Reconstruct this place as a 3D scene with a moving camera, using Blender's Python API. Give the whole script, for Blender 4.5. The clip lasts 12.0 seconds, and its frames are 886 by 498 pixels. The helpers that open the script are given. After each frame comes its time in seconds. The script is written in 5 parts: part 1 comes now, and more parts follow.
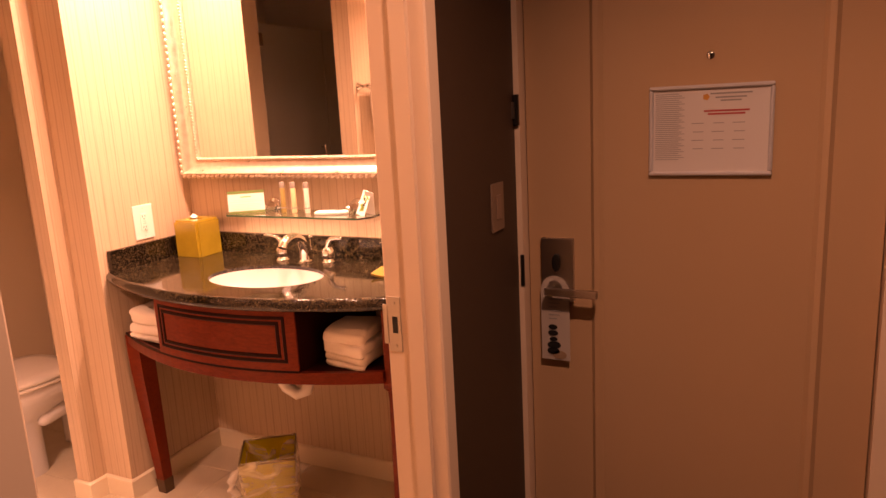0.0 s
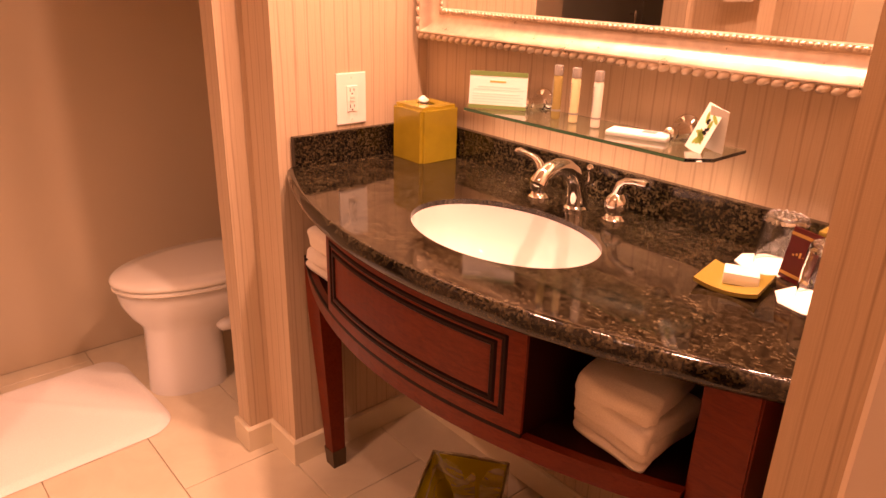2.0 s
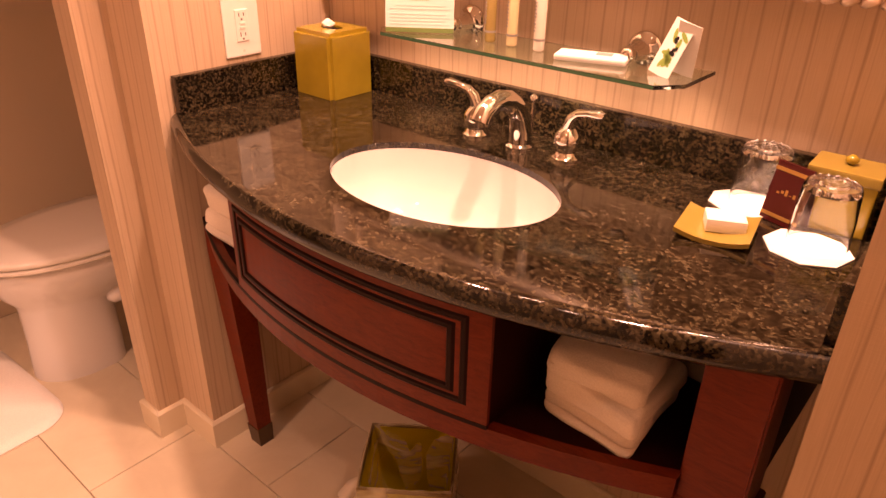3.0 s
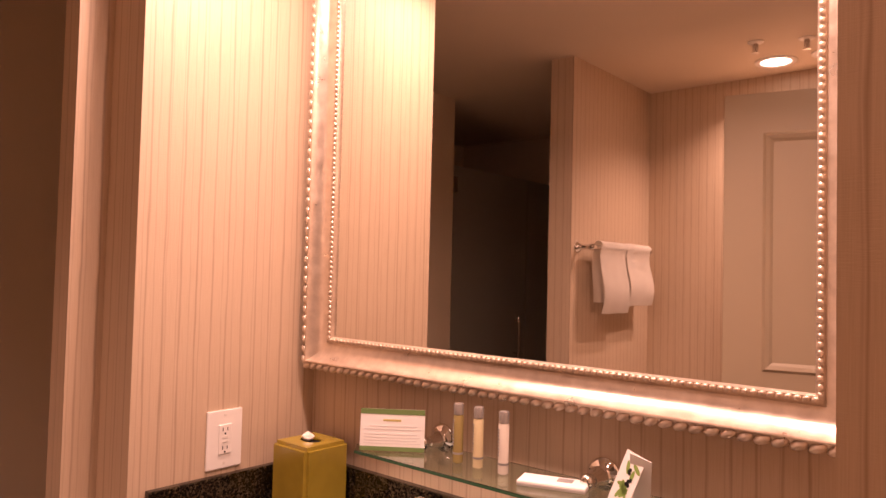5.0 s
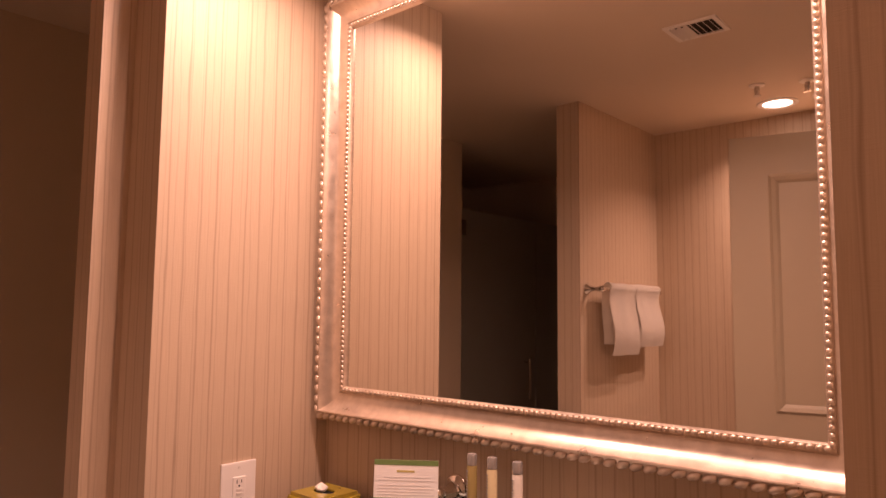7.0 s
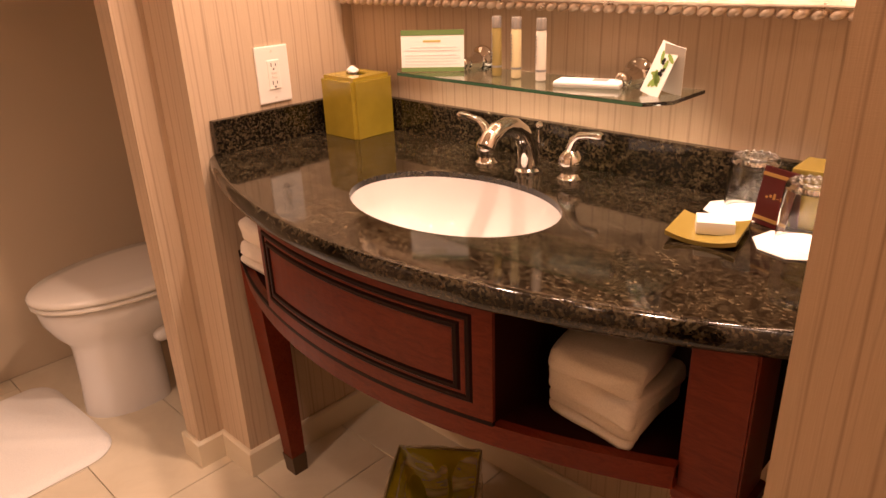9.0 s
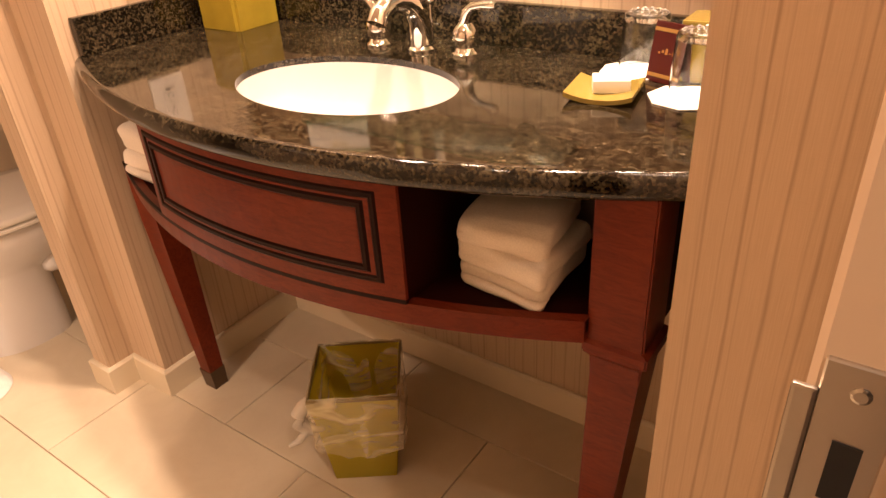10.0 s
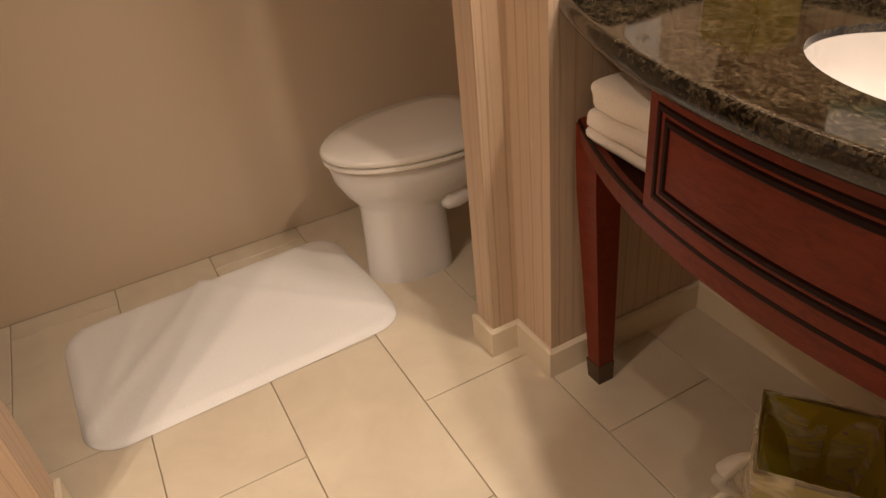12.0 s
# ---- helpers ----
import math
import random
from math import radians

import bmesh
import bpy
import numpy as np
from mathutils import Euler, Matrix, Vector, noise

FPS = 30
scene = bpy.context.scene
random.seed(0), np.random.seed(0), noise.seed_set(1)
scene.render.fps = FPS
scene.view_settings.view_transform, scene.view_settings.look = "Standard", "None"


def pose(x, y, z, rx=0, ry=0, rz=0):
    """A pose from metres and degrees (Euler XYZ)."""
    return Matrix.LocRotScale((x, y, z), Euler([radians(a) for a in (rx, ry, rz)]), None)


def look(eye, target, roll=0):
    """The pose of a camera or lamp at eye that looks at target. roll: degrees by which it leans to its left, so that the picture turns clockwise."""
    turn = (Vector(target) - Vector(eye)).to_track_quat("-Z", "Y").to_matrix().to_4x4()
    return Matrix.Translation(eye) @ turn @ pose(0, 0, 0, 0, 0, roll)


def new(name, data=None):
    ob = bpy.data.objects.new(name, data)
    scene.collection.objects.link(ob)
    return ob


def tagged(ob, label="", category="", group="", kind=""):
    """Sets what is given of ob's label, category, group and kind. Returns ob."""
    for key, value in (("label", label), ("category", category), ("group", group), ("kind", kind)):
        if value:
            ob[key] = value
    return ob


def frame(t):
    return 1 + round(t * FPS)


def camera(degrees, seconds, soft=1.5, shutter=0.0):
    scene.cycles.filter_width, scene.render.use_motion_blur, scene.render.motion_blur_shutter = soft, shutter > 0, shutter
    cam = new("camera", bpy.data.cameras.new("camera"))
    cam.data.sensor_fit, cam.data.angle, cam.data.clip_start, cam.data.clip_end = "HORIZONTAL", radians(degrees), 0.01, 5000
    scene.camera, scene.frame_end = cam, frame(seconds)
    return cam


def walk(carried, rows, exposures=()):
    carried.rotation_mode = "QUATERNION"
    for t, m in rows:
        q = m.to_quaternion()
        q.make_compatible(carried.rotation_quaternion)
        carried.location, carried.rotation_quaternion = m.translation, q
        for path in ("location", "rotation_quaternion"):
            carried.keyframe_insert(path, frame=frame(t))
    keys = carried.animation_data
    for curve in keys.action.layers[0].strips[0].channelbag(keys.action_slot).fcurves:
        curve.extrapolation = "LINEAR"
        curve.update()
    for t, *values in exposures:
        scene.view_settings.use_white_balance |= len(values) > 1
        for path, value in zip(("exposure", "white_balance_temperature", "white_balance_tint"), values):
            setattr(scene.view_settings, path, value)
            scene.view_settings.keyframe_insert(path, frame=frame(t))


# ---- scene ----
cam = camera(64.8, 12.0)
PATH = [
    (0, (2.262, -2.192, 1.471), (1.397, -0.435, 1.065), -3.0),
    (0.3, (2.174, -1.964, 1.44), (1.141, -0.311, 0.994), -3.1),
    (0.5, (2.105, -1.866, 1.447), (0.985, -0.272, 0.996), -2.8),
    (1, (1.969, -1.609, 1.415), (0.596, -0.223, 0.974), -2.2),
    (1.5, (1.813, -1.391, 1.405), (0.286, -0.215, 0.869), -2.1),
    (2, (1.578, -1.3, 1.399), (0.18, -0.077, 0.658), 1.6),
    (2.5, (1.411, -1.229, 1.368), (0.158, 0.061, 0.492), 2.5),
    (3, (1.379, -1.184, 1.372), (0.24, 0.166, 0.433), 1.1),
    (3.5, (1.376, -1.17, 1.44), (0.25, 0.354, 0.801), 3.9),
    (3.7, (1.383, -1.178, 1.452), (0.197, 0.351, 0.943), 3.4),
    (5.3, (1.446, -1.186, 1.474), (0.171, 0.347, 1.633), 1.2),
    (5.5, (1.437, -1.191, 1.471), (0.175, 0.346, 1.683), 1.0),
    (6, (1.446, -1.198, 1.494), (0.185, 0.329, 1.775), 0.7),
    (6.5, (1.439, -1.205, 1.492), (0.18, 0.315, 1.816), 0.5),
    (6.7, (1.454, -1.202, 1.505), (0.178, 0.312, 1.784), 0.4),
    (8.3, (1.459, -1.238, 1.384), (0.016, 0.076, 0.947), 0.3),
    (8.5, (1.458, -1.236, 1.372), (0.023, 0.032, 0.795), -0.6),
    (9, (1.495, -1.222, 1.337), (0.209, 0.095, 0.553), -2.1),
    (9.5, (1.501, -1.215, 1.296), (0.401, 0.183, 0.383), -2.6),
    (10, (1.501, -1.216, 1.275), (0.473, 0.168, 0.261), -3.7),
    (10.5, (1.487, -1.208, 1.243), (0.478, 0.113, 0.131), -5.2),
    (11, (1.433, -1.193, 1.232), (0.279, -0.111, 0.008), -7.5),
    (11.5, (1.295, -1.184, 1.232), (-0.135, -0.465, 0.033), -9.8),
    (12, (1.04, -1.233, 1.249), (-0.465, -0.524, 0.139), -6.4),
]
EXPOSURES = [
    (0.0, 1.12, 7700, 58), (1.5, 0.76, 7900, 56), (2.0, 0.64, 7900, 57), (2.5, 0.69, 7900, 58), (3.0, 0.60, 7500, 53), (3.5, 0.52, 6350, 36), (5.5, -0.36, 5900, 44), (6.5, -0.60, 5900, 44),
    (8.5, 0.08, 5900, 24), (9.5, 0.72, 5850, 16), (10.5, 1.25, 5500, 6), (11.0, 1.08, 5100, 2), (11.5, 0.42, 4800, -3), (12.0, 0.12, 4850, -2)]
walk(cam, [(t, look(eye, target, roll)) for t, eye, target, roll in PATH], EXPOSURES)

# ---- light ----
world = bpy.data.worlds.new("world")
world.use_nodes = True
world.node_tree.nodes["Background"].inputs[0].default_value = (1.0, 0.8, 0.6, 1)
world.node_tree.nodes["Background"].inputs[1].default_value = 0.01
scene.world = world
CEIL = 2.467
WARM = (1.0, 0.64, 0.40)


def downlight_lamp(x, y, watts, size=0.11, spread=120, colour=WARM):
    d = bpy.data.lights.new("downlight_lamp", "AREA")
    d.shape, d.size, d.energy, d.color, d.spread = "DISK", size, watts, colour, radians(spread)
    ob = new("downlight_lamp", d)
    ob.matrix_world = pose(x, y, CEIL - 0.006)
    return ob


# The third downlight is an added fill for floor, pier and vanity front.
DOWNLIGHTS = [(0.545, -2.20, 11.0), (0.78, -2.20, 11.0), (1.02, -1.28, 0.7)]
NICHE_LIGHTS = [(0.285, -0.365, 15.5), (1.02, -0.365, 17.5)]
HALL_LIGHTS = [(2.25, -1.40, 8.2)]

# ---- materials ----


def mat(name, base=(0.8, 0.8, 0.8), rough=0.5, metal=0.0, **extra):
    m = bpy.data.materials.new(name)
    m.use_nodes = True
    b = m.node_tree.nodes["Principled BSDF"]
    b.inputs["Base Color"].default_value = (*base, 1)
    b.inputs["Roughness"].default_value = rough
    b.inputs["Metallic"].default_value = metal
    for key, value in extra.items():
        b.inputs[key.replace("_", " ")].default_value = value
    return m


class Net:
    """Short-hand for a material's nodes."""

    def __init__(self, m):
        self.t = m.node_tree
        self.b = self.t.nodes["Principled BSDF"]

    def add(self, kind, **props):
        n = self.t.nodes.new(kind)
        for k, v in props.items():
            if k in n.inputs:
                n.inputs[k].default_value = v
        return n

    def link(self, a, b):
        self.t.links.new(a, b)

    def coords(self, scale=(1, 1, 1), kind="Object"):
        c = self.t.nodes.new("ShaderNodeTexCoord")
        m = self.t.nodes.new("ShaderNodeMapping")
        m.inputs["Scale"].default_value = scale
        self.link(c.outputs[kind], m.inputs["Vector"])
        return m.outputs["Vector"]

    def noise(self, scale, detail=4, vec=None, rough=0.55, dist=0.0):
        n = self.t.nodes.new("ShaderNodeTexNoise")
        n.inputs["Scale"].default_value, n.inputs["Detail"].default_value = scale, detail
        n.inputs["Roughness"].default_value, n.inputs["Distortion"].default_value = rough, dist
        if vec is not None:
            self.link(vec, n.inputs["Vector"])
        return n.outputs["Fac"]

    def ramp(self, fac, stops):
        r = self.t.nodes.new("ShaderNodeValToRGB")
        e = r.color_ramp.elements
        while len(e) < len(stops):
            e.new(0.5)
        for i, (p, c) in enumerate(stops):
            e[i].position = p
            e[i].color = (*c, 1) if len(c) == 3 else c
        self.link(fac, r.inputs["Fac"])
        return r.outputs["Color"]

    def math(self, op, a, b=None, c=None):
        n = self.t.nodes.new("ShaderNodeMath")
        n.operation = op
        for i, v in enumerate((a, b, c)):
            if v is None:
                continue
            if isinstance(v, (int, float)):
                n.inputs[i].default_value = v
            else:
                self.link(v, n.inputs[i])
        return n.outputs[0]

    def mix(self, fac, a, b, blend="MIX"):
        n = self.t.nodes.new("ShaderNodeMix")
        n.data_type, n.blend_type = "RGBA", blend
        for i, v in ((0, fac), (6, a), (7, b)):
            if isinstance(v, (int, float)):
                n.inputs[i].default_value = v
            elif isinstance(v, tuple):
                n.inputs[i].default_value = (*v, 1)
            else:
                self.link(v, n.inputs[i])
        return n.outputs[2]

    def base(self, c):
        self.link(c, self.b.inputs["Base Color"])

    def rough(self, c):
        self.link(c, self.b.inputs["Roughness"])

    def bump(self, h, strength=0.3, distance=0.002):
        n = self.t.nodes.new("ShaderNodeBump")
        n.inputs["Strength"].default_value, n.inputs["Distance"].default_value = strength, distance
        self.link(h, n.inputs["Height"])
        self.link(n.outputs["Normal"], self.b.inputs["Normal"])


def wallpaper_mat():
    """Beige woven paper with narrow darker stripes in irregular pairs."""
    m = mat("wallpaper", (0.62, 0.50, 0.39), 0.55)
    n = Net(m)
    geo = n.t.nodes.new("ShaderNodeNewGeometry")
    sp, sn = n.t.nodes.new("ShaderNodeSeparateXYZ"), n.t.nodes.new("ShaderNodeSeparateXYZ")
    n.link(geo.outputs["Position"], sp.inputs[0])
    n.link(geo.outputs["True Normal"], sn.inputs[0])
    side = n.math("GREATER_THAN", n.math("ABSOLUTE", sn.outputs[0]), 0.5)
    u = n.math("ADD", n.math("MULTIPLY", sp.outputs[1], side),
               n.math("MULTIPLY", sp.outputs[0], n.math("SUBTRACT", 1.0, side)))
    z = sp.outputs[2]
    cu = n.t.nodes.new("ShaderNodeCombineXYZ")
    n.link(n.math("MULTIPLY", u, 1.0), cu.inputs[0])
    n.link(n.math("MULTIPLY", z, 0.06), cu.inputs[1])
    wob = n.noise(60, 2, cu.outputs[0])
    # main stripes every 39 mm, a fainter one between, all a little uneven
    uu = n.math("ADD", u, n.math("MULTIPLY", wob, 0.012))
    def stripe(period, shift, width):
        f = n.math("FRACT", n.math("ADD", n.math("DIVIDE", uu, period), shift))
        d = n.math("ABSOLUTE", n.math("SUBTRACT", f, 0.5))
        return n.math("SUBTRACT", 1.0, n.math("MINIMUM", n.math("DIVIDE", d, width), 1.0))
    big = stripe(0.039, 0.13, 0.080)
    small = n.math("MULTIPLY", stripe(0.0277, 0.30, 0.075), 0.5)
    fade = n.noise(26, 3, cu.outputs[0])
    band = n.math("MULTIPLY", n.math("MAXIMUM", big, small), n.math("ADD", 0.35, n.math("MULTIPLY", fade, 0.9)))
    cw = n.t.nodes.new("ShaderNodeCombineXYZ")
    n.link(n.math("MULTIPLY", u, 60.0), cw.inputs[0])
    n.link(n.math("MULTIPLY", z, 620.0), cw.inputs[1])
    weave = n.noise(1.0, 3, cw.outputs[0], 0.6)
    cv = n.t.nodes.new("ShaderNodeCombineXYZ")
    n.link(n.math("MULTIPLY", u, 700.0), cv.inputs[0])
    n.link(n.math("MULTIPLY", z, 14.0), cv.inputs[1])
    thread = n.noise(1.0, 2, cv.outputs[0], 0.6)
    ground = n.ramp(thread, [(0.25, (0.504, 0.38, 0.252)), (0.75, (0.584, 0.452, 0.312))])
    ground = n.mix(n.math("MULTIPLY", weave, 0.30), ground, (0.448, 0.332, 0.22))
    col = n.mix(n.math("MULTIPLY", band, 0.66), ground, (0.248, 0.164, 0.1))
    n.base(col)
    n.bump(n.math("ADD", weave, n.math("MULTIPLY", band, -0.5)), 0.35, 0.0012)
    return m


def plaster_mat(name, c, rough=0.6, amount=0.06, bump=0.15):
    m = mat(name, c, rough)
    n = Net(m)
    v = n.coords()
    big = n.noise(1.3, 3, v)
    d = tuple(x * (1 - amount) for x in c)
    n.base(n.ramp(big, [(0.3, d), (0.7, c)]))
    n.bump(n.noise(140, 4, v), bump, 0.001)
    return m


def wood_mat():
    """Red-brown lacquered mahogany."""
    m = mat("mahogany", (0.16, 0.035, 0.015), 0.30, Coat_Weight=0.03, Coat_Roughness=0.15, Specular_IOR_Level=0.16)
    n = Net(m)
    v = n.coords((3, 14, 14))
    g = n.noise(6, 8, v, 0.65, 1.2)
    fine = n.noise(40, 4, n.coords((2, 40, 40)))
    f = n.math("ADD", n.math("MULTIPLY", g, 0.7), n.math("MULTIPLY", fine, 0.3))
    n.base(n.ramp(f, [(0.30, (0.080, 0.0095, 0.0024)), (0.52, (0.138, 0.0205, 0.0052)), (0.75, (0.185, 0.034, 0.0095))]))
    n.bump(fine, 0.08, 0.0006)
    n.rough(n.ramp(g, [(0.3, (0.30,) * 3), (0.7, (0.40,) * 3)]))
    return m


def granite_mat():
    """Polished dark granite with olive and tan crystals."""
    m = mat("granite", (0.03, 0.026, 0.02), 0.06, IOR=1.5)
    n = Net(m)
    v = n.coords()
    warp = n.noise(9, 3, v)
    vo = n.t.nodes.new("ShaderNodeTexVoronoi")
    vo.inputs["Scale"].default_value = 235
    vo.inputs["Randomness"].default_value = 1.0
    n.link(v, vo.inputs["Vector"])
    cell = n.t.nodes.new("ShaderNodeSeparateColor")
    n.link(vo.outputs["Color"], cell.inputs[0])
    blotch = n.noise(92, 6, n.coords((0.62, 1.0, 1.0)), 0.72, 0.9)
    patch = n.noise(15, 4, v, 0.6, 0.5)
    f = n.math("ADD", n.math("MULTIPLY", cell.outputs[0], 0.24), n.math("ADD", n.math("MULTIPLY", blotch, 0.62), n.math("MULTIPLY", patch, 0.20)))
    col = n.ramp(f, [(0.41, (0.003, 0.0021, 0.0014)), (0.49, (0.010, 0.0072, 0.004)), (0.545, (0.027, 0.019, 0.0095)),
                     (0.61, (0.044, 0.033, 0.017)), (0.71, (0.088, 0.070, 0.040))])
    dark = n.ramp(warp, [(0.35, (0.62, 0.62, 0.62)), (0.65, (1, 1, 1))])
    n.base(n.mix(1.0, col, dark, "MULTIPLY"))
    n.rough(n.ramp(blotch, [(0.3, (0.05,) * 3), (0.8, (0.11,) * 3)]))
    return m


def towel_mat(name, c):
    m = mat(name, c, 0.95, Sheen_Weight=0.05)
    n = Net(m)
    v = n.coords()
    f = n.noise(420, 3, v)
    d = tuple(x * 0.88 for x in c)
    n.base(n.ramp(f, [(0.3, d), (0.7, c)]))
    n.bump(n.math("ADD", f, n.math("MULTIPLY", n.noise(30, 3, v), 1.0)), 0.4, 0.0018)
    return m


def tile_mat():
    m = mat("floor_tile", (0.62, 0.56, 0.45), 0.32)
    n = Net(m)
    info = n.t.nodes.new("ShaderNodeObjectInfo")
    v = n.coords()
    cloud = n.noise(5, 5, v, 0.6, 0.6)
    speck = n.noise(160, 3, v)
    c = n.ramp(cloud, [(0.3, (0.56, 0.48, 0.35)), (0.7, (0.67, 0.59, 0.445))])
    c = n.mix(n.math("MULTIPLY", n.math("GREATER_THAN", speck, 0.66), 0.25), c, (0.47, 0.40, 0.28))
    c = n.mix(n.math("MULTIPLY", info.outputs["Random"], 0.22), c, (0.56, 0.49, 0.36))
    n.base(c)
    n.rough(n.ramp(cloud, [(0.3, (0.28,) * 3), (0.7, (0.40,) * 3)]))
    n.bump(n.noise(60, 4, v), 0.05, 0.0008)
    return m


def silver_leaf_mat():
    """Brushed silver-champagne leaf of the mirror's frame."""
    m = mat("silver_leaf", (0.62, 0.50, 0.41), 0.34, 0.75)
    n = Net(m)
    v = n.coords((9, 9, 9))
    g = n.noise(4, 5, v)
    n.base(n.ramp(g, [(0.3, (0.60, 0.49, 0.38)), (0.7, (0.76, 0.64, 0.51))]))
    n.rough(n.ramp(n.noise(30, 3, n.coords()), [(0.3, (0.27,) * 3), (0.7, (0.42,) * 3)]))
    return m


M = {
    "paper": wallpaper_mat(),
    "plaster": plaster_mat("ceiling_paint", (0.70, 0.59, 0.45), 0.7),
    "satin": plaster_mat("satin_wall_paint", (0.60, 0.49, 0.345), 0.38, 0.05, 0.05),
    # Brown paint lowered further to hold the shadow on the hall wall.
    "hallwall": plaster_mat("hall_paint_shaded", (0.050, 0.027, 0.013), 0.6, 0.08),
    "doorpaint": plaster_mat("door_paint", (0.46, 0.30, 0.165), 0.28, 0.05, 0.04),
    "leafpaint": plaster_mat("tan_door_paint", (0.462, 0.37, 0.244), 0.4, 0.04, 0.04),
    "trim": plaster_mat("trim_paint", (0.71, 0.55, 0.39), 0.42, 0.06, 0.06),
    "base": plaster_mat("baseboard_tile", (0.72, 0.63, 0.47), 0.30, 0.08, 0.04),
    "wood": wood_mat(),
    # Mahogany made nearly black: shade inside the open shelves is in its colour.
    "woodshade": mat("mahogany_shaded", (0.019, 0.0026, 0.0010), 0.6, Specular_IOR_Level=0.08),
    "granite": granite_mat(),
    "sabot": mat("dark_bronze", (0.09, 0.055, 0.028), 0.38, 0.5),
    "porcelain": mat("porcelain", (0.69, 0.668, 0.65), 0.07, Coat_Weight=0.4, Coat_Roughness=0.03),
    "seat": mat("seat_plastic", (0.74, 0.70, 0.63), 0.16),
    "chrome": mat("chrome", (0.78, 0.76, 0.74), 0.06, 1.0),
    "steel": mat("satin_steel", (0.55, 0.50, 0.44), 0.30, 1.0),
    "darkmetal": mat("dark_metal", (0.05, 0.045, 0.04), 0.35, 0.8),
    "black": mat("black_hole", (0.006, 0.005, 0.005), 0.6),
    "mirror": mat("mirror_glass", (0.86, 0.84, 0.80), 0.015, 1.0),
    "silver": silver_leaf_mat(),
    "tile": tile_mat(),
    "grout": plaster_mat("grout", (0.47, 0.40, 0.29), 0.9, 0.1),
    "towel": towel_mat("towel_cotton", (0.88, 0.81, 0.71)),
    "white": mat("white_plastic", (0.80, 0.76, 0.70), 0.3),
    "paperwhite": mat("paper_card", (0.83, 0.81, 0.76), 0.6),
    "green": mat("green_print", (0.14, 0.22, 0.06), 0.6),
    "ink": mat("grey_print", (0.28, 0.27, 0.25), 0.7),
    "emit": mat("lamp_lens", (1, 0.9, 0.75), 0.5),
}
_e = M["emit"].node_tree.nodes["Principled BSDF"]
_e.inputs["Emission Color"].default_value = (1.0, 0.80, 0.55, 1)
_e.inputs["Emission Strength"].default_value = 14.0

# ---- mesh helpers ----


def bm_box(bm, x0, y0, z0, x1, y1, z1, m=None):
    vs = [bm.verts.new((x, y, z)) for x in (x0, x1) for y in (y0, y1) for z in (z0, z1)]
    if m is not None:
        for v in vs:
            v.co = m @ v.co
    for f in ((0, 1, 3, 2), (4, 6, 7, 5), (0, 4, 5, 1), (2, 3, 7, 6), (0, 2, 6, 4), (1, 5, 7, 3)):
        bm.faces.new([vs[i] for i in f])
    return vs


def boxes(*args):
    bm = bmesh.new()
    for a in args:
        bm_box(bm, *a)
    return bm


def bevelled(bm, r, seg=2):
    bmesh.ops.bevel(bm, geom=list(bm.edges), offset=r, segments=seg, affect="EDGES", profile=0.7)
    return bm


def prism(pts, z0, z1):
    """A plan outline drawn up from z0 to z1."""
    bm = bmesh.new()
    lo = [bm.verts.new((x, y, z0)) for x, y in pts]
    hi = [bm.verts.new((x, y, z1)) for x, y in pts]
    n = len(pts)
    bm.faces.new(lo[::-1])
    bm.faces.new(hi)
    for i in range(n):
        bm.faces.new((lo[i], lo[(i + 1) % n], hi[(i + 1) % n], hi[i]))
    return bm


def lathe(profile, seg=24, cx=0.0, cy=0.0, sx=1.0, sy=1.0, cap=True):
    """(radius, z) rows turned about an upright axis."""
    bm = bmesh.new()
    rings = []
    for r, z in profile:
        rings.append([bm.verts.new((cx + r * sx * math.cos(2 * math.pi * i / seg), cy + r * sy * math.sin(2 * math.pi * i / seg), z)) for i in range(seg)])
    for a, b in zip(rings, rings[1:]):
        for i in range(seg):
            bm.faces.new((a[i], a[(i + 1) % seg], b[(i + 1) % seg], b[i]))
    if cap:
        bm.faces.new(rings[0][::-1])
        bm.faces.new(rings[-1])
    return bm


def tube(points, radii, seg=12):
    """A round bar along points."""
    bm = bmesh.new()
    pts = [Vector(p) for p in points]
    if isinstance(radii, (int, float)):
        radii = [radii] * len(pts)
    rings = []
    up = Vector((0.13, 0.21, 1)).normalized()
    for i, p in enumerate(pts):
        d = (pts[min(i + 1, len(pts) - 1)] - pts[max(i - 1, 0)]).normalized()
        side = d.cross(up)
        if side.length < 0.05:
            side = d.cross(Vector((1, 0, 0)))
        side.normalize()
        other = side.cross(d)
        rings.append([bm.verts.new(p + radii[i] * (math.cos(a) * side + math.sin(a) * other)) for a in [2 * math.pi * k / seg for k in range(seg)]])
    for a, b in zip(rings, rings[1:]):
        for k in range(seg):
            bm.faces.new((a[k], a[(k + 1) % seg], b[(k + 1) % seg], b[k]))
    bm.faces.new(rings[0][::-1])
    bm.faces.new(rings[-1])
    return bm


def merge(*bms):
    out = bmesh.new()
    for b in bms:
        tmp = bpy.data.meshes.new("tmp")
        b.to_mesh(tmp)
        out.from_mesh(tmp)
        bpy.data.meshes.remove(tmp)
        b.free()
    return out


def moved(bm, m):
    bmesh.ops.transform(bm, matrix=m, verts=bm.verts)
    return bm


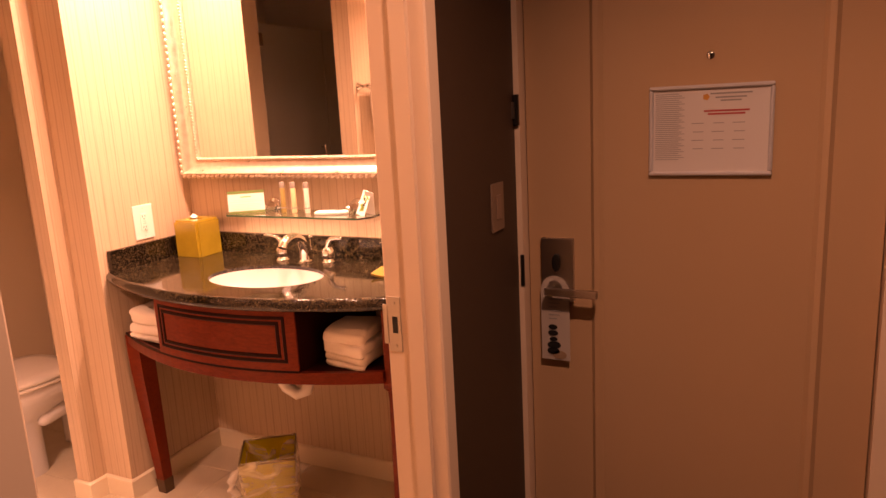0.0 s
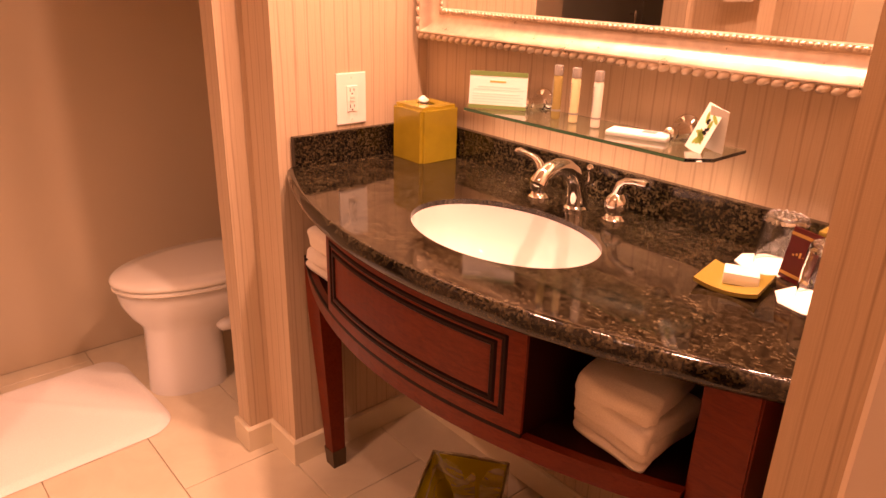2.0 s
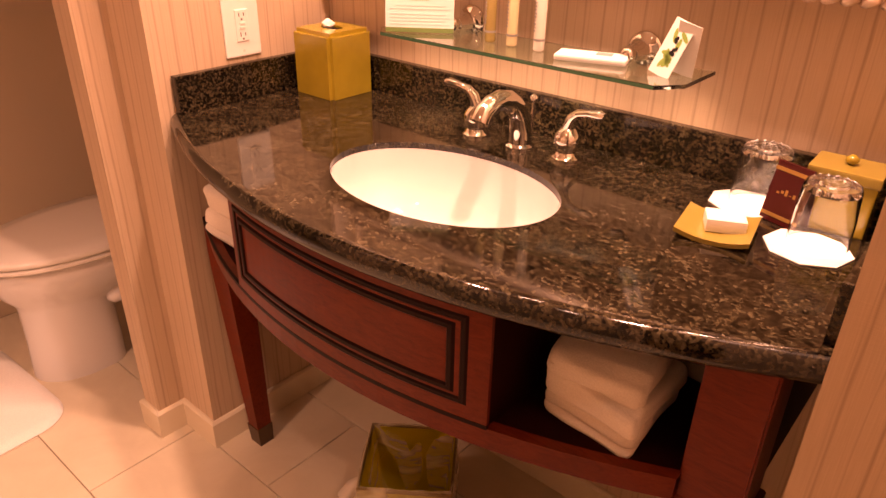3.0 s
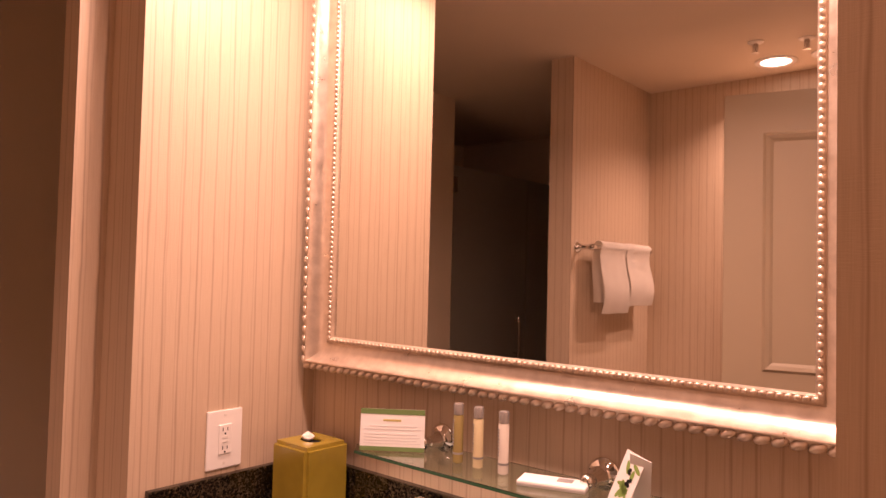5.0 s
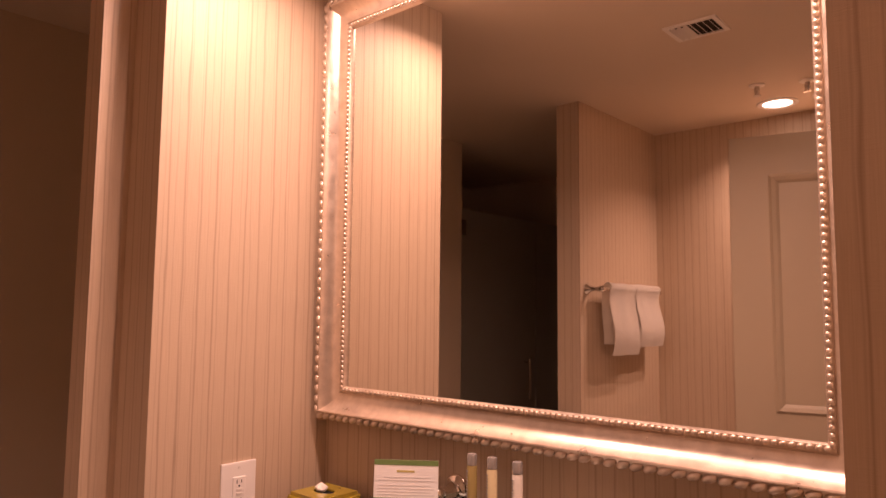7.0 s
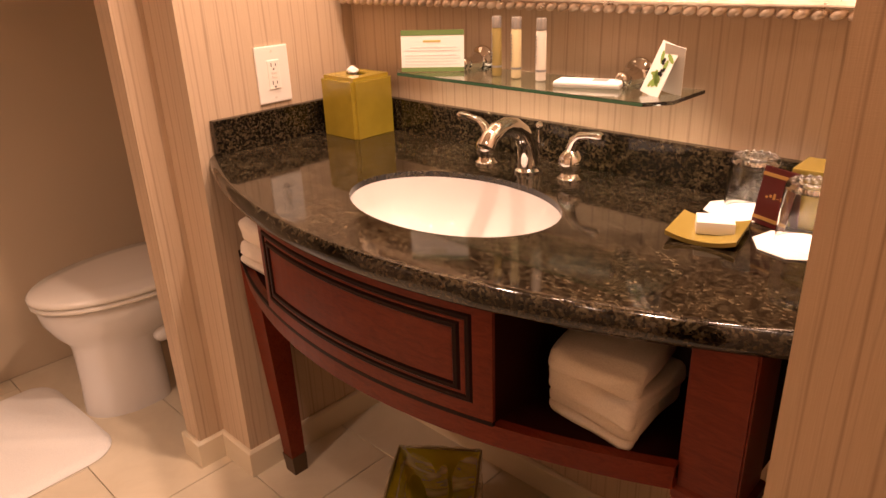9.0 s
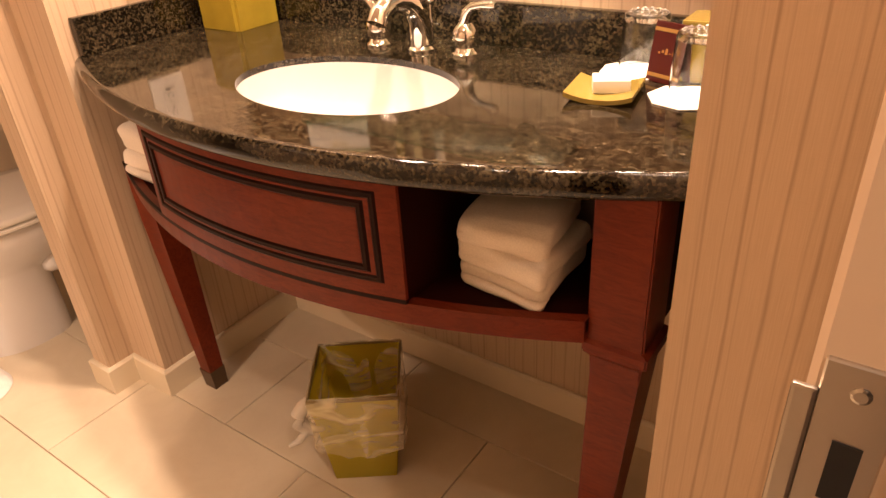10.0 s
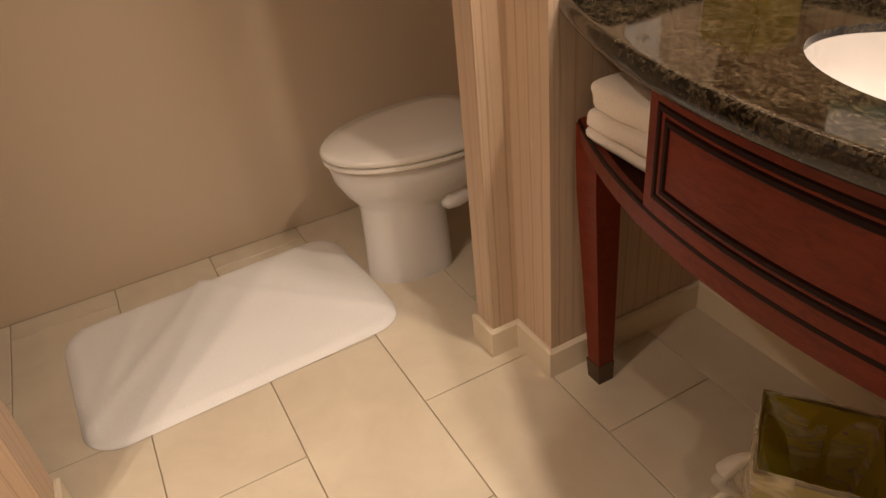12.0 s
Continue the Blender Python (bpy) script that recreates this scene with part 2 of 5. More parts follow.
def mesh_of(name, bm, material, smooth=None):
    bmesh.ops.recalc_face_normals(bm, faces=bm.faces)
    me = bpy.data.meshes.new(name)
    bm.to_mesh(me)
    bm.free()
    me.materials.append(material)
    if smooth:
        me.polygons.foreach_set("use_smooth", [True] * len(me.polygons))
        me.set_sharp_from_angle(angle=radians(smooth))
    return me


def part(name, bm, material, parent=None, label="", smooth=None):
    ob = new(name, mesh_of(name, bm, material, smooth))
    if parent is not None:
        ob.parent = parent
    return tagged(ob, label)


def thing(name, label, category, group="", at=(0, 0, 0), turn=0.0):
    ob = new(name)
    ob.matrix_world = pose(*at, 0, 0, turn)
    ob.empty_display_size = 0.05
    return tagged(ob, label, category, group)


def structure(name, bm, material, label, category, smooth=None):
    ob = part(name, bm, material, None, label, smooth)
    return tagged(ob, "", category, "", "structure")


# ---- plan ----
# The vanity's inner corner is the origin: mirror wall on y = 0, socket wall on x = 0.
NICHE_R, PIER_Y, DOORWALL_X, HALL_X = 1.311, -0.506, 1.504, 1.562
JAMB_N, JAMB_S = -0.922, -1.812
PART_X0, PART_X1, SIDE_Y, STEP_Y, SOUTH_PIER_Y = -0.218, -0.143, -0.484, -0.560, -1.600
PART_S, WEST, SOUTH, TOP = -0.262, -1.085, -2.415, 2.467
ENTRY_Y = -0.22

P = M["paper"]
structure("wall_north", boxes((0.0, 0.0, 0, NICHE_R, 0.12, TOP)), P, "wall of striped beige woven wallpaper behind the vanity", "wall")
structure("wall_socket", prism([(0, 0.12), (PART_X0, 0.12), (PART_X0, STEP_Y), (PART_X1, STEP_Y), (PART_X1, SIDE_Y), (0, SIDE_Y)], 0, TOP), P,
          "stepped partition end in striped beige wallpaper", "wall")
structure("wall_pier", prism([(NICHE_R, 0.12), (NICHE_R, PIER_Y), (DOORWALL_X, PIER_Y), (DOORWALL_X, JAMB_N + 0.03), (DOORWALL_X + 0.004, JAMB_N + 0.03), (DOORWALL_X + 0.004, 0.12)], 0, TOP), P,
          "wallpapered pier between vanity niche and doorway", "wall")
structure("wall_hall_west", boxes((DOORWALL_X + 0.004, JAMB_N + 0.03, 0, HALL_X, 0.12, TOP)), M["hallwall"], "brown painted hall wall beside the doorway, coloured darker for its shade", "wall")
structure("wall_door_head", boxes((DOORWALL_X, JAMB_S - 0.03, 2.22, HALL_X, JAMB_N + 0.03, TOP)), P, "wallpapered wall above the bathroom doorway", "wall")
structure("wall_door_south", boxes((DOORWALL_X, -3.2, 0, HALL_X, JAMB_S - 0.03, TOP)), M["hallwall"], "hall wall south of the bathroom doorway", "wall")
structure("wall_partition_south", boxes((PART_S, SOUTH, 0, PART_X1, SOUTH_PIER_Y, TOP)), P, "wallpapered partition beside the toilet compartment", "wall")
structure("wall_south", boxes((PART_S, SOUTH - 0.12, 0, DOORWALL_X, SOUTH, TOP)), P, "south bathroom wall in striped beige wallpaper", "wall")
structure("wall_west", boxes((WEST - 0.1, -1.90, 0, WEST, 0.12, TOP)), M["satin"], "smooth beige satin-painted wall beside the toilet", "wall")
structure("wall_toilet_north", boxes((WEST, 0.0, 0, PART_X0, 0.12, TOP)), M["satin"], "beige wall behind the toilet", "wall")
structure("wall_shower_back", boxes((WEST - 1.0, -3.1, 0, WEST - 0.9, -1.90, TOP)), M["satin"], "beige back wall of the shower", "wall")
structure("wall_shower_north", boxes((WEST - 1.0, -1.90, 0, WEST - 0.1, -1.80, TOP)), M["satin"], "beige side wall of the shower", "wall")
structure("wall_toilet_south", boxes((WEST - 0.9, -3.2, 0, PART_S, -3.1, TOP)), M["satin"], "beige wall closing the toilet compartment", "wall")
structure("wall_toilet_east", boxes((PART_S, -3.2, 0, PART_S + 0.1, SOUTH - 0.12, TOP)), M["satin"], "beige wall closing the toilet compartment", "wall")
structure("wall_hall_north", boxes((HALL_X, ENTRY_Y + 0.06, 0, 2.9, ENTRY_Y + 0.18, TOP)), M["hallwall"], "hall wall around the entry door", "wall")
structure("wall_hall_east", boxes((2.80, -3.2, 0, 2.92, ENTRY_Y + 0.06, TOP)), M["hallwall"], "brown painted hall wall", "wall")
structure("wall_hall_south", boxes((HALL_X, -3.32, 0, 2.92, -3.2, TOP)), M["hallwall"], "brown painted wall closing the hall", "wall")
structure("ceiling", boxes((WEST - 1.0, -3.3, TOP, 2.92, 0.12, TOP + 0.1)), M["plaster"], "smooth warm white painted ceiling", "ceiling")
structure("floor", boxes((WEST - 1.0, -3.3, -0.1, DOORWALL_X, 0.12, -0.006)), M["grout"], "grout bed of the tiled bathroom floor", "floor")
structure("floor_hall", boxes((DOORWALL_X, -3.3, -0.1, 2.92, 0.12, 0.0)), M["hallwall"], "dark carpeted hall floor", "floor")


def baseboard(name, pts, h=0.082, t=0.012):
    """Stone-tile skirting along the corners given, on the left of the way."""
    bm = bmesh.new()
    ps = [Vector((x, y, 0)) for x, y in pts]
    ds = [(b - a).normalized() for a, b in zip(ps, ps[1:])]
    ns = [Vector((-d.y, d.x, 0)) for d in ds]
    rows = []
    for i, p in enumerate(ps):
        n0, n1 = ns[max(i - 1, 0)], ns[min(i, len(ns) - 1)]
        out = (n0 + n1) / (1 + n0.dot(n1))
        rows.append([bm.verts.new(q) for q in (p, p + out * t, p + out * t + Vector((0, 0, h - 0.006)), p + out * (t - 0.006) + Vector((0, 0, h)), p + Vector((0, 0, h)))])
    for a, b in zip(rows, rows[1:]):
        for k in range(5):
            bm.faces.new((a[k], a[(k + 1) % 5], b[(k + 1) % 5], b[k]))
    bm.faces.new(rows[0])
    bm.faces.new(rows[-1][::-1])
    return structure(name, bm, M["base"], "cream stone-tile baseboard along the wall foot", "baseboard")


baseboard("baseboard_niche", [(DOORWALL_X, JAMB_N + 0.03), (DOORWALL_X, PIER_Y), (NICHE_R, PIER_Y), (NICHE_R, 0), (0, 0), (0, SIDE_Y), (PART_X1, SIDE_Y), (PART_X1, STEP_Y), (PART_X0, STEP_Y), (PART_X0, 0)])
baseboard("baseboard_south", [(PART_S, SOUTH), (PART_S, SOUTH_PIER_Y), (PART_X1, SOUTH_PIER_Y), (PART_X1, SOUTH), (DOORWALL_X, SOUTH)])

# ---- bathroom door frame ----


def jamb_profile(y, sgn):
    """Plan of a steel double-rabbet jamb; sgn -1: the face looks south."""
    pts = [(1.488, -0.004), (1.492, 0.0), (1.549, 0.0), (1.549, 0.014), (1.586, 0.014), (1.586, 0.0), (1.620, 0.0), (1.624, -0.004), (1.624, -0.046), (1.5625, -0.046), (1.5625, -0.028), (1.5035, -0.028), (1.5035, -0.046), (1.488, -0.046)]
    return [(x, y + sgn * d) for x, d in pts]


frame_ob = thing("door_frame", "beige painted steel frame of the bathroom doorway", "door frame")
tagged(frame_ob, kind="structure")
part("jamb", prism(jamb_profile(JAMB_N, -1), 0, 2.185), M["trim"], frame_ob)
part("jamb", prism(jamb_profile(JAMB_S, 1), 0, 2.185), M["trim"], frame_ob)
part("head", boxes((1.488, JAMB_S - 0.046, 2.185, 1.624, JAMB_N + 0.046, 2.235)), M["trim"], frame_ob)
strike = part("strike_plate", bevelled(boxes((1.4935, JAMB_N - 0.0025, 0.940, 1.5265, JAMB_N + 0.001, 1.066)), 0.001, 1), M["steel"], frame_ob, "brushed steel strike plate with two screws")
part("strike_lip", bevelled(boxes((1.4825, JAMB_N - 0.004, 0.957, 1.4940, JAMB_N - 0.0008, 1.048)), 0.002, 2), M["steel"], strike)
part("latch_hole", boxes((1.505, JAMB_N - 0.0032, 0.983, 1.518, JAMB_N - 0.0024, 1.021)), M["black"], strike)
for zz in (0.954, 1.051):
    part("screw", moved(lathe([(0.0045, 0), (0.0045, 0.001), (0.003, 0.0016)], 12), Matrix.Translation((1.5105, JAMB_N - 0.0025, zz)) @ pose(0, 0, 0, 90)), M["steel"], strike)

# ---- open bathroom door ----


def panel_ring(x0, z0, x1, z1, y, w, d):
    """A rectangular moulding on the face y, w wide, rising d towards -y."""
    bm = bmesh.new()
    for a, h in ((0.0, 0.0), (w * 0.3, d), (w * 0.7, d * 0.6), (w, 0.0)):
        for p in ((x0 + a, z0 + a), (x1 - a, z0 + a), (x1 - a, z1 - a), (x0 + a, z1 - a)):
            bm.verts.new((p[0], y - h, p[1]))
    bm.verts.ensure_lookup_table()
    for r in range(3):
        for k in range(4):
            i, j = 4 * r + k, 4 * r + (k + 1) % 4
            bm.faces.new([bm.verts[q] for q in (i, j, j + 4, i + 4)])
    return bm


bath_door = thing("bathroom_door", "tan painted panel door standing open into the bathroom", "door", at=(1.478, -1.790, 0.012), turn=-13.0)
LEAF = 0.968
part("leaf", bevelled(boxes((-LEAF, 0.0, 0.0, 0.0, 0.044, 2.155)), 0.002, 1), M["leafpaint"], bath_door)
for x0, x1, z0, z1 in ((-LEAF + 0.135, -LEAF + 0.425, 1.13, 2.005), (-0.425, -0.135, 1.13, 2.005), (-LEAF + 0.135, -LEAF + 0.425, 0.22, 0.95), (-0.425, -0.135, 0.22, 0.95)):
    part("moulding", moved(panel_ring(x0, z0, x1, z1, 0.0, 0.035, 0.010), Matrix.Translation((0, 0.044, 0)) @ Matrix.Diagonal((1, -1, 1, 1))), M["leafpaint"], bath_door)
knob = part("door_handle", moved(merge(lathe([(0.032, 0), (0.032, 0.008), (0.012, 0.012), (0.012, 0.03), (0.026, 0.038), (0.028, 0.052), (0.018, 0.062), (0.004, 0.064)], 24)), Matrix.Translation((-LEAF + 0.06, 0.044, 0.99)) @ pose(0, 0, 0, -90)), M["steel"], bath_door, "dark steel round door knob", 40)

# ---- entry door ----
entry = thing("entry_door", "closed beige painted hotel entry door with steel lock", "door", at=(-0.010, ENTRY_Y, 0))
part("leaf", bevelled(boxes((1.592, 0.0, 0.008, 2.505, 0.045, 2.12)), 0.002, 1), M["doorpaint"], entry)
part("moulding", panel_ring(1.782, 0.18, 2.385, 1.97, 0.0, 0.036, 0.011), M["doorpaint"], entry)
part("frame", merge(boxes((HALL_X + 0.0105, -0.045, 0, 1.589, 0.06, 2.17)), boxes((2.508, -0.045, 0, 2.568, 0.06, 2.17)), boxes((1.589, -0.045, 2.125, 2.508, 0.06, 2.17))), M["trim"], entry, "beige painted steel door frame")
plate = part("lock_plate", bevelled(boxes((1.634, -0.016, 0.875, 1.732, 0.0, 1.067)), 0.004, 2), M["steel"], entry, "satin steel lock plate")
part("thumb_turn", moved(lathe([(0.012, 0), (0.012, 0.012), (0.0075, 0.014)], 16, sy=2.2), Matrix.Translation((1.682, -0.016, 0.995)) @ pose(0, 0, 0, 90)), M["darkmetal"], plate, "", 40)
handle = part("lever_handle", bevelled(merge(boxes((1.656, -0.062, 0.902, 1.812, -0.048, 0.925)), boxes((1.658, -0.05, 0.905, 1.676, 0.0, 0.923))), 0.003, 2), M["steel"], entry, "satin steel lever handle")
part("peephole", moved(lathe([(0.010, 0), (0.010, 0.003), (0.006, 0.005)], 16), Matrix.Translation((2.095, 0, 1.559)) @ pose(0, 0, 0, 90)), M["chrome"], entry, "", 40)
latch = part("swing_bar_latch", bevelled(boxes((1.573, -0.058, 1.400, 1.589, -0.045, 1.487)), 0.003, 2), M["darkmetal"], entry, "dark metal swing bar guard")
part("latch_eye", boxes((1.567, -0.064, 1.420, 1.579, -0.058, 1.466)), M["steel"], latch)
part("latch_strike", boxes((1.581, -0.049, 0.925, 1.592, -0.045, 1.02)), M["darkmetal"], entry)

# paper hanger on the lever
hanger = thing("door_hanger", "printed cardboard do-not-disturb sign hung on the lever", "door hanger", at=(1.666, ENTRY_Y - 0.020, 0.930))
hb = bmesh.new()
outline = [(-0.044, -0.24), (0.044, -0.24), (0.044, -0.02)] + [(0.044 * math.cos(a), -0.02 + 0.044 * math.sin(a)) for a in [math.pi * k / 10 for k in range(1, 10)]] + [(-0.044, -0.02)]
hole = [(0.022 * math.cos(a), -0.012 + 0.022 * math.sin(a)) for a in [2 * math.pi * k / 16 for k in range(16)]]
lo = [hb.verts.new((x, 0, z)) for x, z in outline]
ho = [hb.verts.new((x, 0, z)) for x, z in hole]
eds = [hb.edges.new((r[i], r[(i + 1) % len(r)])) for r in (lo, ho) for i in range(len(r))]
bmesh.ops.triangle_fill(hb, use_beauty=True, edges=eds)
bmesh.ops.solidify(hb, geom=hb.faces[:], thickness=0.001)
part("card", hb, mat("hanger_card", (0.42, 0.36, 0.30), 0.5), hanger)
random.seed(4)
for k in range(5):
    w = 0.012 + 0.010 * random.random()
    at = Matrix.Translation((-0.008 + 0.004 * random.random(), -0.0016, -0.135 - 0.019 * k))
    part("printed_stone", moved(lathe([(w, 0), (w, 0.0008)], 14, sy=0.55), at @ pose(0, 0, 0, 90)), M["black"], hanger, "black pebble printed on the card")
part("printed_hand", moved(lathe([(0.022, 0), (0.022, 0.0008)], 14, sy=0.6), Matrix.Translation((0.012, -0.0016, -0.222)) @ pose(0, 0, 0, 90)), mat("print_tan", (0.30, 0.20, 0.12), 0.6), hanger)
part("text_lines", boxes(*[(-0.020, -0.0017, -0.05 - 0.012 * k, 0.022 - 0.008 * (k % 3), -0.001, -0.046 - 0.012 * k) for k in range(6)]), M["ink"], hanger)

# framed notice
notice = thing("notice", "printed paper notice in a silver frame on the entry door", "notice", at=(-0.011, ENTRY_Y - 0.0005, 0.010))
NX0, NX1, NZ0, NZ1 = 1.945, 2.250, 1.240, 1.476
part("frame", merge(*[bevelled(boxes(b), 0.003, 1) for b in ((NX0, -0.012, NZ0, NX1, 0, NZ0 + 0.011), (NX0, -0.012, NZ1 - 0.011, NX1, 0, NZ1), (NX0, -0.012, NZ0 + 0.011, NX0 + 0.011, 0, NZ1 - 0.011), (NX1 - 0.011, -0.012, NZ0 + 0.011, NX1, 0, NZ1 - 0.011))]), mat("silver_frame", (0.60, 0.58, 0.57), 0.38, 0.35), notice, "silver frame")
sheet = part("sheet", boxes((NX0 + 0.011, -0.004, NZ0 + 0.011, NX1 - 0.011, 0, NZ1 - 0.011)), mat("notice_paper", (0.60, 0.55, 0.50), 0.35), notice)
rows = [(NX0 + 0.016 , NZ1 - 0.022 - 0.0052 * k, 0.060 + 0.014 * ((k * 7) % 3) / 2) for k in range(34)]
part("text_block", boxes(*[(x, -0.0046, z, x + w, -0.0042, z + 0.0017) for x, z, w in rows if NZ0 + 0.016 < z]), M["ink"], sheet)
part("heading_lines", boxes(*[(2.148 - w / 2, -0.0046, z, 2.148 + w / 2, -0.0042, z + 0.004) for z, w in ((NZ1 - 0.026, 0.10), (NZ1 - 0.036, 0.075), (NZ1 - 0.044, 0.05))]), M["ink"], sheet)
part("red_lines", boxes(*[(2.138 - w / 2, -0.0046, z, 2.138 + w / 2, -0.0042, z + 0.0045) for z, w in ((NZ1 - 0.070, 0.11), (NZ1 - 0.078, 0.09))]), mat("red_print", (0.42, 0.05, 0.04), 0.6), sheet)
part("emblem", moved(lathe([(0.009, 0), (0.009, 0.0005)], 5), Matrix.Translation((2.088, -0.0042, NZ1 - 0.032)) @ pose(0, 0, 0, 90)), mat("emblem_print", (0.55, 0.25, 0.04), 0.6), sheet)
for k in range(12):
    part("printed_line", boxes((2.053 + 0.05 * (k % 3) + 0.004 * (k % 2), -0.0046, NZ1 - 0.10 - 0.022 * (k // 3), 2.083 + 0.05 * (k % 3), -0.0042, NZ1 - 0.098 - 0.022 * (k // 3))), M["ink"], sheet)

switch = thing("light_switch", "cream single rocker light switch on the hall wall", "light switch", at=(HALL_X, -0.425, 1.188))
part("cover_plate", bevelled(boxes((0, -0.043, -0.066, 0.006, 0.043, 0.066)), 0.003, 2), mat("switch_plastic", (0.20, 0.135, 0.09), 0.4), switch)
part("rocker", bevelled(boxes((0.006, -0.016, -0.033, 0.009, 0.016, 0.033)), 0.001, 1), mat("switch_rocker", (0.24, 0.16, 0.11), 0.35), switch)

# ---- vanity ----
TOPZ, CX, HALF = 0.918, 0.6575, 0.6575


def front(x, inset=0.0):
    """The bowed front line of the vanity."""
    u = (x - CX) / HALF
    return -0.451 + 0.011 * u - 0.166 * (1 - u * u) + inset * (1 - 0.55 * (1 - u * u))


def arc_slab(x0, x1, z0, z1, inset, depth, n=24, y_back=None):
    """A board that follows the bow, depth thick (or back to y_back)."""
    bm = bmesh.new()
    rows = []
    for i in range(n + 1):
        x = x0 + (x1 - x0) * i / n
        yf = front(x, inset)
        yb = yf + depth if y_back is None else y_back
        rows.append([bm.verts.new(c) for c in ((x, yf, z0), (x, yb, z0), (x, yb, z1), (x, yf, z1))])
    for a, b in zip(rows, rows[1:]):
        for k in range(4):
            bm.faces.new((a[k], a[(k + 1) % 4], b[(k + 1) % 4], b[k]))
    bm.faces.new(rows[0])
    bm.faces.new(rows[-1][::-1])
    return bm


SINK_X, SINK_Y, SINK_A, SINK_B = 0.659, -0.342, 0.222, 0.153


def counter_mesh():
    """Slab with a rounded bowed edge and an oval cut-out."""
    bm = bmesh.new()
    n = 64
    er = 0.0195
    prof = [(0.035, 0.0)] + [(er * (1 - math.sin(a)), -er * (1 - math.cos(a))) for a in [math.pi / 2 * k / 8 for k in range(9)]]
    prof += [(er * (1 - math.cos(a)), -0.0205 - er * math.sin(a)) for a in [math.pi / 2 * k / 6 for k in range(7)]] + [(0.040, -0.040)]
    rows = []
    for i in range(n + 1):
        x = 0.003 + (NICHE_R - 0.006) * i / n
        rows.append([bm.verts.new((x, front(x, d), TOPZ + z)) for d, z in prof])
    for a, b in zip(rows, rows[1:]):
        for k in range(len(prof) - 1):
            bm.faces.new((a[k], b[k], b[k + 1], a[k + 1]))
    back0, back1 = bm.verts.new((0.003, -0.003, TOPZ)), bm.verts.new((NICHE_R - 0.003, -0.003, TOPZ))
    outer = [r[0] for r in rows] + [back1, back0]
    seg = 64
    oval = [bm.verts.new((SINK_X + SINK_A * math.cos(2 * math.pi * k / seg), SINK_Y + SINK_B * math.sin(2 * math.pi * k / seg), TOPZ)) for k in range(seg)]
    low = [bm.verts.new((v.co.x, v.co.y, TOPZ - 0.012)) for v in oval]
    edges = []
    for ring in (outer, oval):
        for i in range(len(ring)):
            a, b = ring[i], ring[(i + 1) % len(ring)]
            e = bm.edges.get((a, b)) or bm.edges.new((a, b))
            edges.append(e)
    bmesh.ops.triangle_fill(bm, use_beauty=True, edges=edges)
    for k in range(seg):
        bm.faces.new((oval[k], oval[(k + 1) % seg], low[(k + 1) % seg], low[k]))
    return bm


counter = thing("vanity_counter", "polished dark granite counter with a bowed bullnose front edge", "countertop")
part("slab", counter_mesh(), M["granite"], counter, "", 35)
part("backsplash", bevelled(boxes((0.003, -0.022, TOPZ, NICHE_R - 0.003, -0.002, TOPZ + 0.080)), 0.004, 2), M["granite"], counter)
part("side_splash", bevelled(boxes((0.002, -0.447, TOPZ, 0.022, -0.0225, TOPZ + 0.080)), 0.004, 2), M["granite"], counter)
part("side_splash", bevelled(boxes((NICHE_R - 0.022, -0.415, TOPZ, NICHE_R - 0.002, -0.0225, TOPZ + 0.080)), 0.004, 2), M["granite"], counter)

sink = thing("sink_basin", "white oval porcelain undermount sink basin", "sink")
bowl = [(1.04, -0.012), (1.03, -0.0125), (0.996, -0.0125), (0.992, -0.02), (0.985, -0.05), (0.93, -0.085), (0.80, -0.125), (0.55, -0.15), (0.25, -0.160), (0.12, -0.162)]
part("bowl", moved(lathe([(r, z) for r, z in bowl], 64, cap=False), Matrix.Translation((SINK_X, SINK_Y, TOPZ - 0.0)) @ Matrix.Diagonal((SINK_A, SINK_B, 1, 1))), M["porcelain"], sink, "", 60)
part("drain", lathe([(0.027, TOPZ - 0.162), (0.027, TOPZ - 0.158), (0.020, TOPZ - 0.157), (0.018, TOPZ - 0.160)], 24, SINK_X, SINK_Y), M["chrome"], sink, "chrome drain")
trap = part("drain_pipe", tube([(SINK_X, SINK_Y, TOPZ - 0.165), (SINK_X, SINK_Y, 0.60), (SINK_X + 0.010, SINK_Y + 0.003, 0.555), (SINK_X + 0.035, SINK_Y + 0.010, 0.505), (SINK_X + 0.070, SINK_Y + 0.022, 0.480), (SINK_X + 0.100, SINK_Y + 0.035, 0.490), (SINK_X + 0.115, SINK_Y + 0.05, 0.54), (SINK_X + 0.115, SINK_Y + 0.10, 0.575), (SINK_X + 0.115, -0.002, 0.58)], 0.022, 16), M["white"], sink, "white plastic trap pipe", 60)
part("trap_nut", lathe([(0.027, 0.605), (0.030, 0.610), (0.030, 0.632), (0.026, 0.637)], 12, SINK_X, SINK_Y), M["white"], sink)

vanity = thing("vanity_cabinet", "bow-fronted mahogany vanity stand with centre drawer and open towel shelves", "vanity")
Z_UNDER, Z_SHELF, Z_RAIL = TOPZ - 0.040, 0.672, 0.638
DX0, DX1, LX0, LX1 = 0.352, 0.940, 0.010, 1.262
INS = 0.040
part("bottom_shelf", arc_slab(LX0 + 0.01, 1.184, Z_SHELF - 0.022, Z_SHELF, INS + 0.012, 0, y_back=-0.012), M["woodshade"], vanity)
part("front_rail", arc_slab(LX0 + 0.012, 1.184, Z_RAIL, Z_SHELF + 0.004, INS + 0.004, 0.020), M["wood"], vanity)
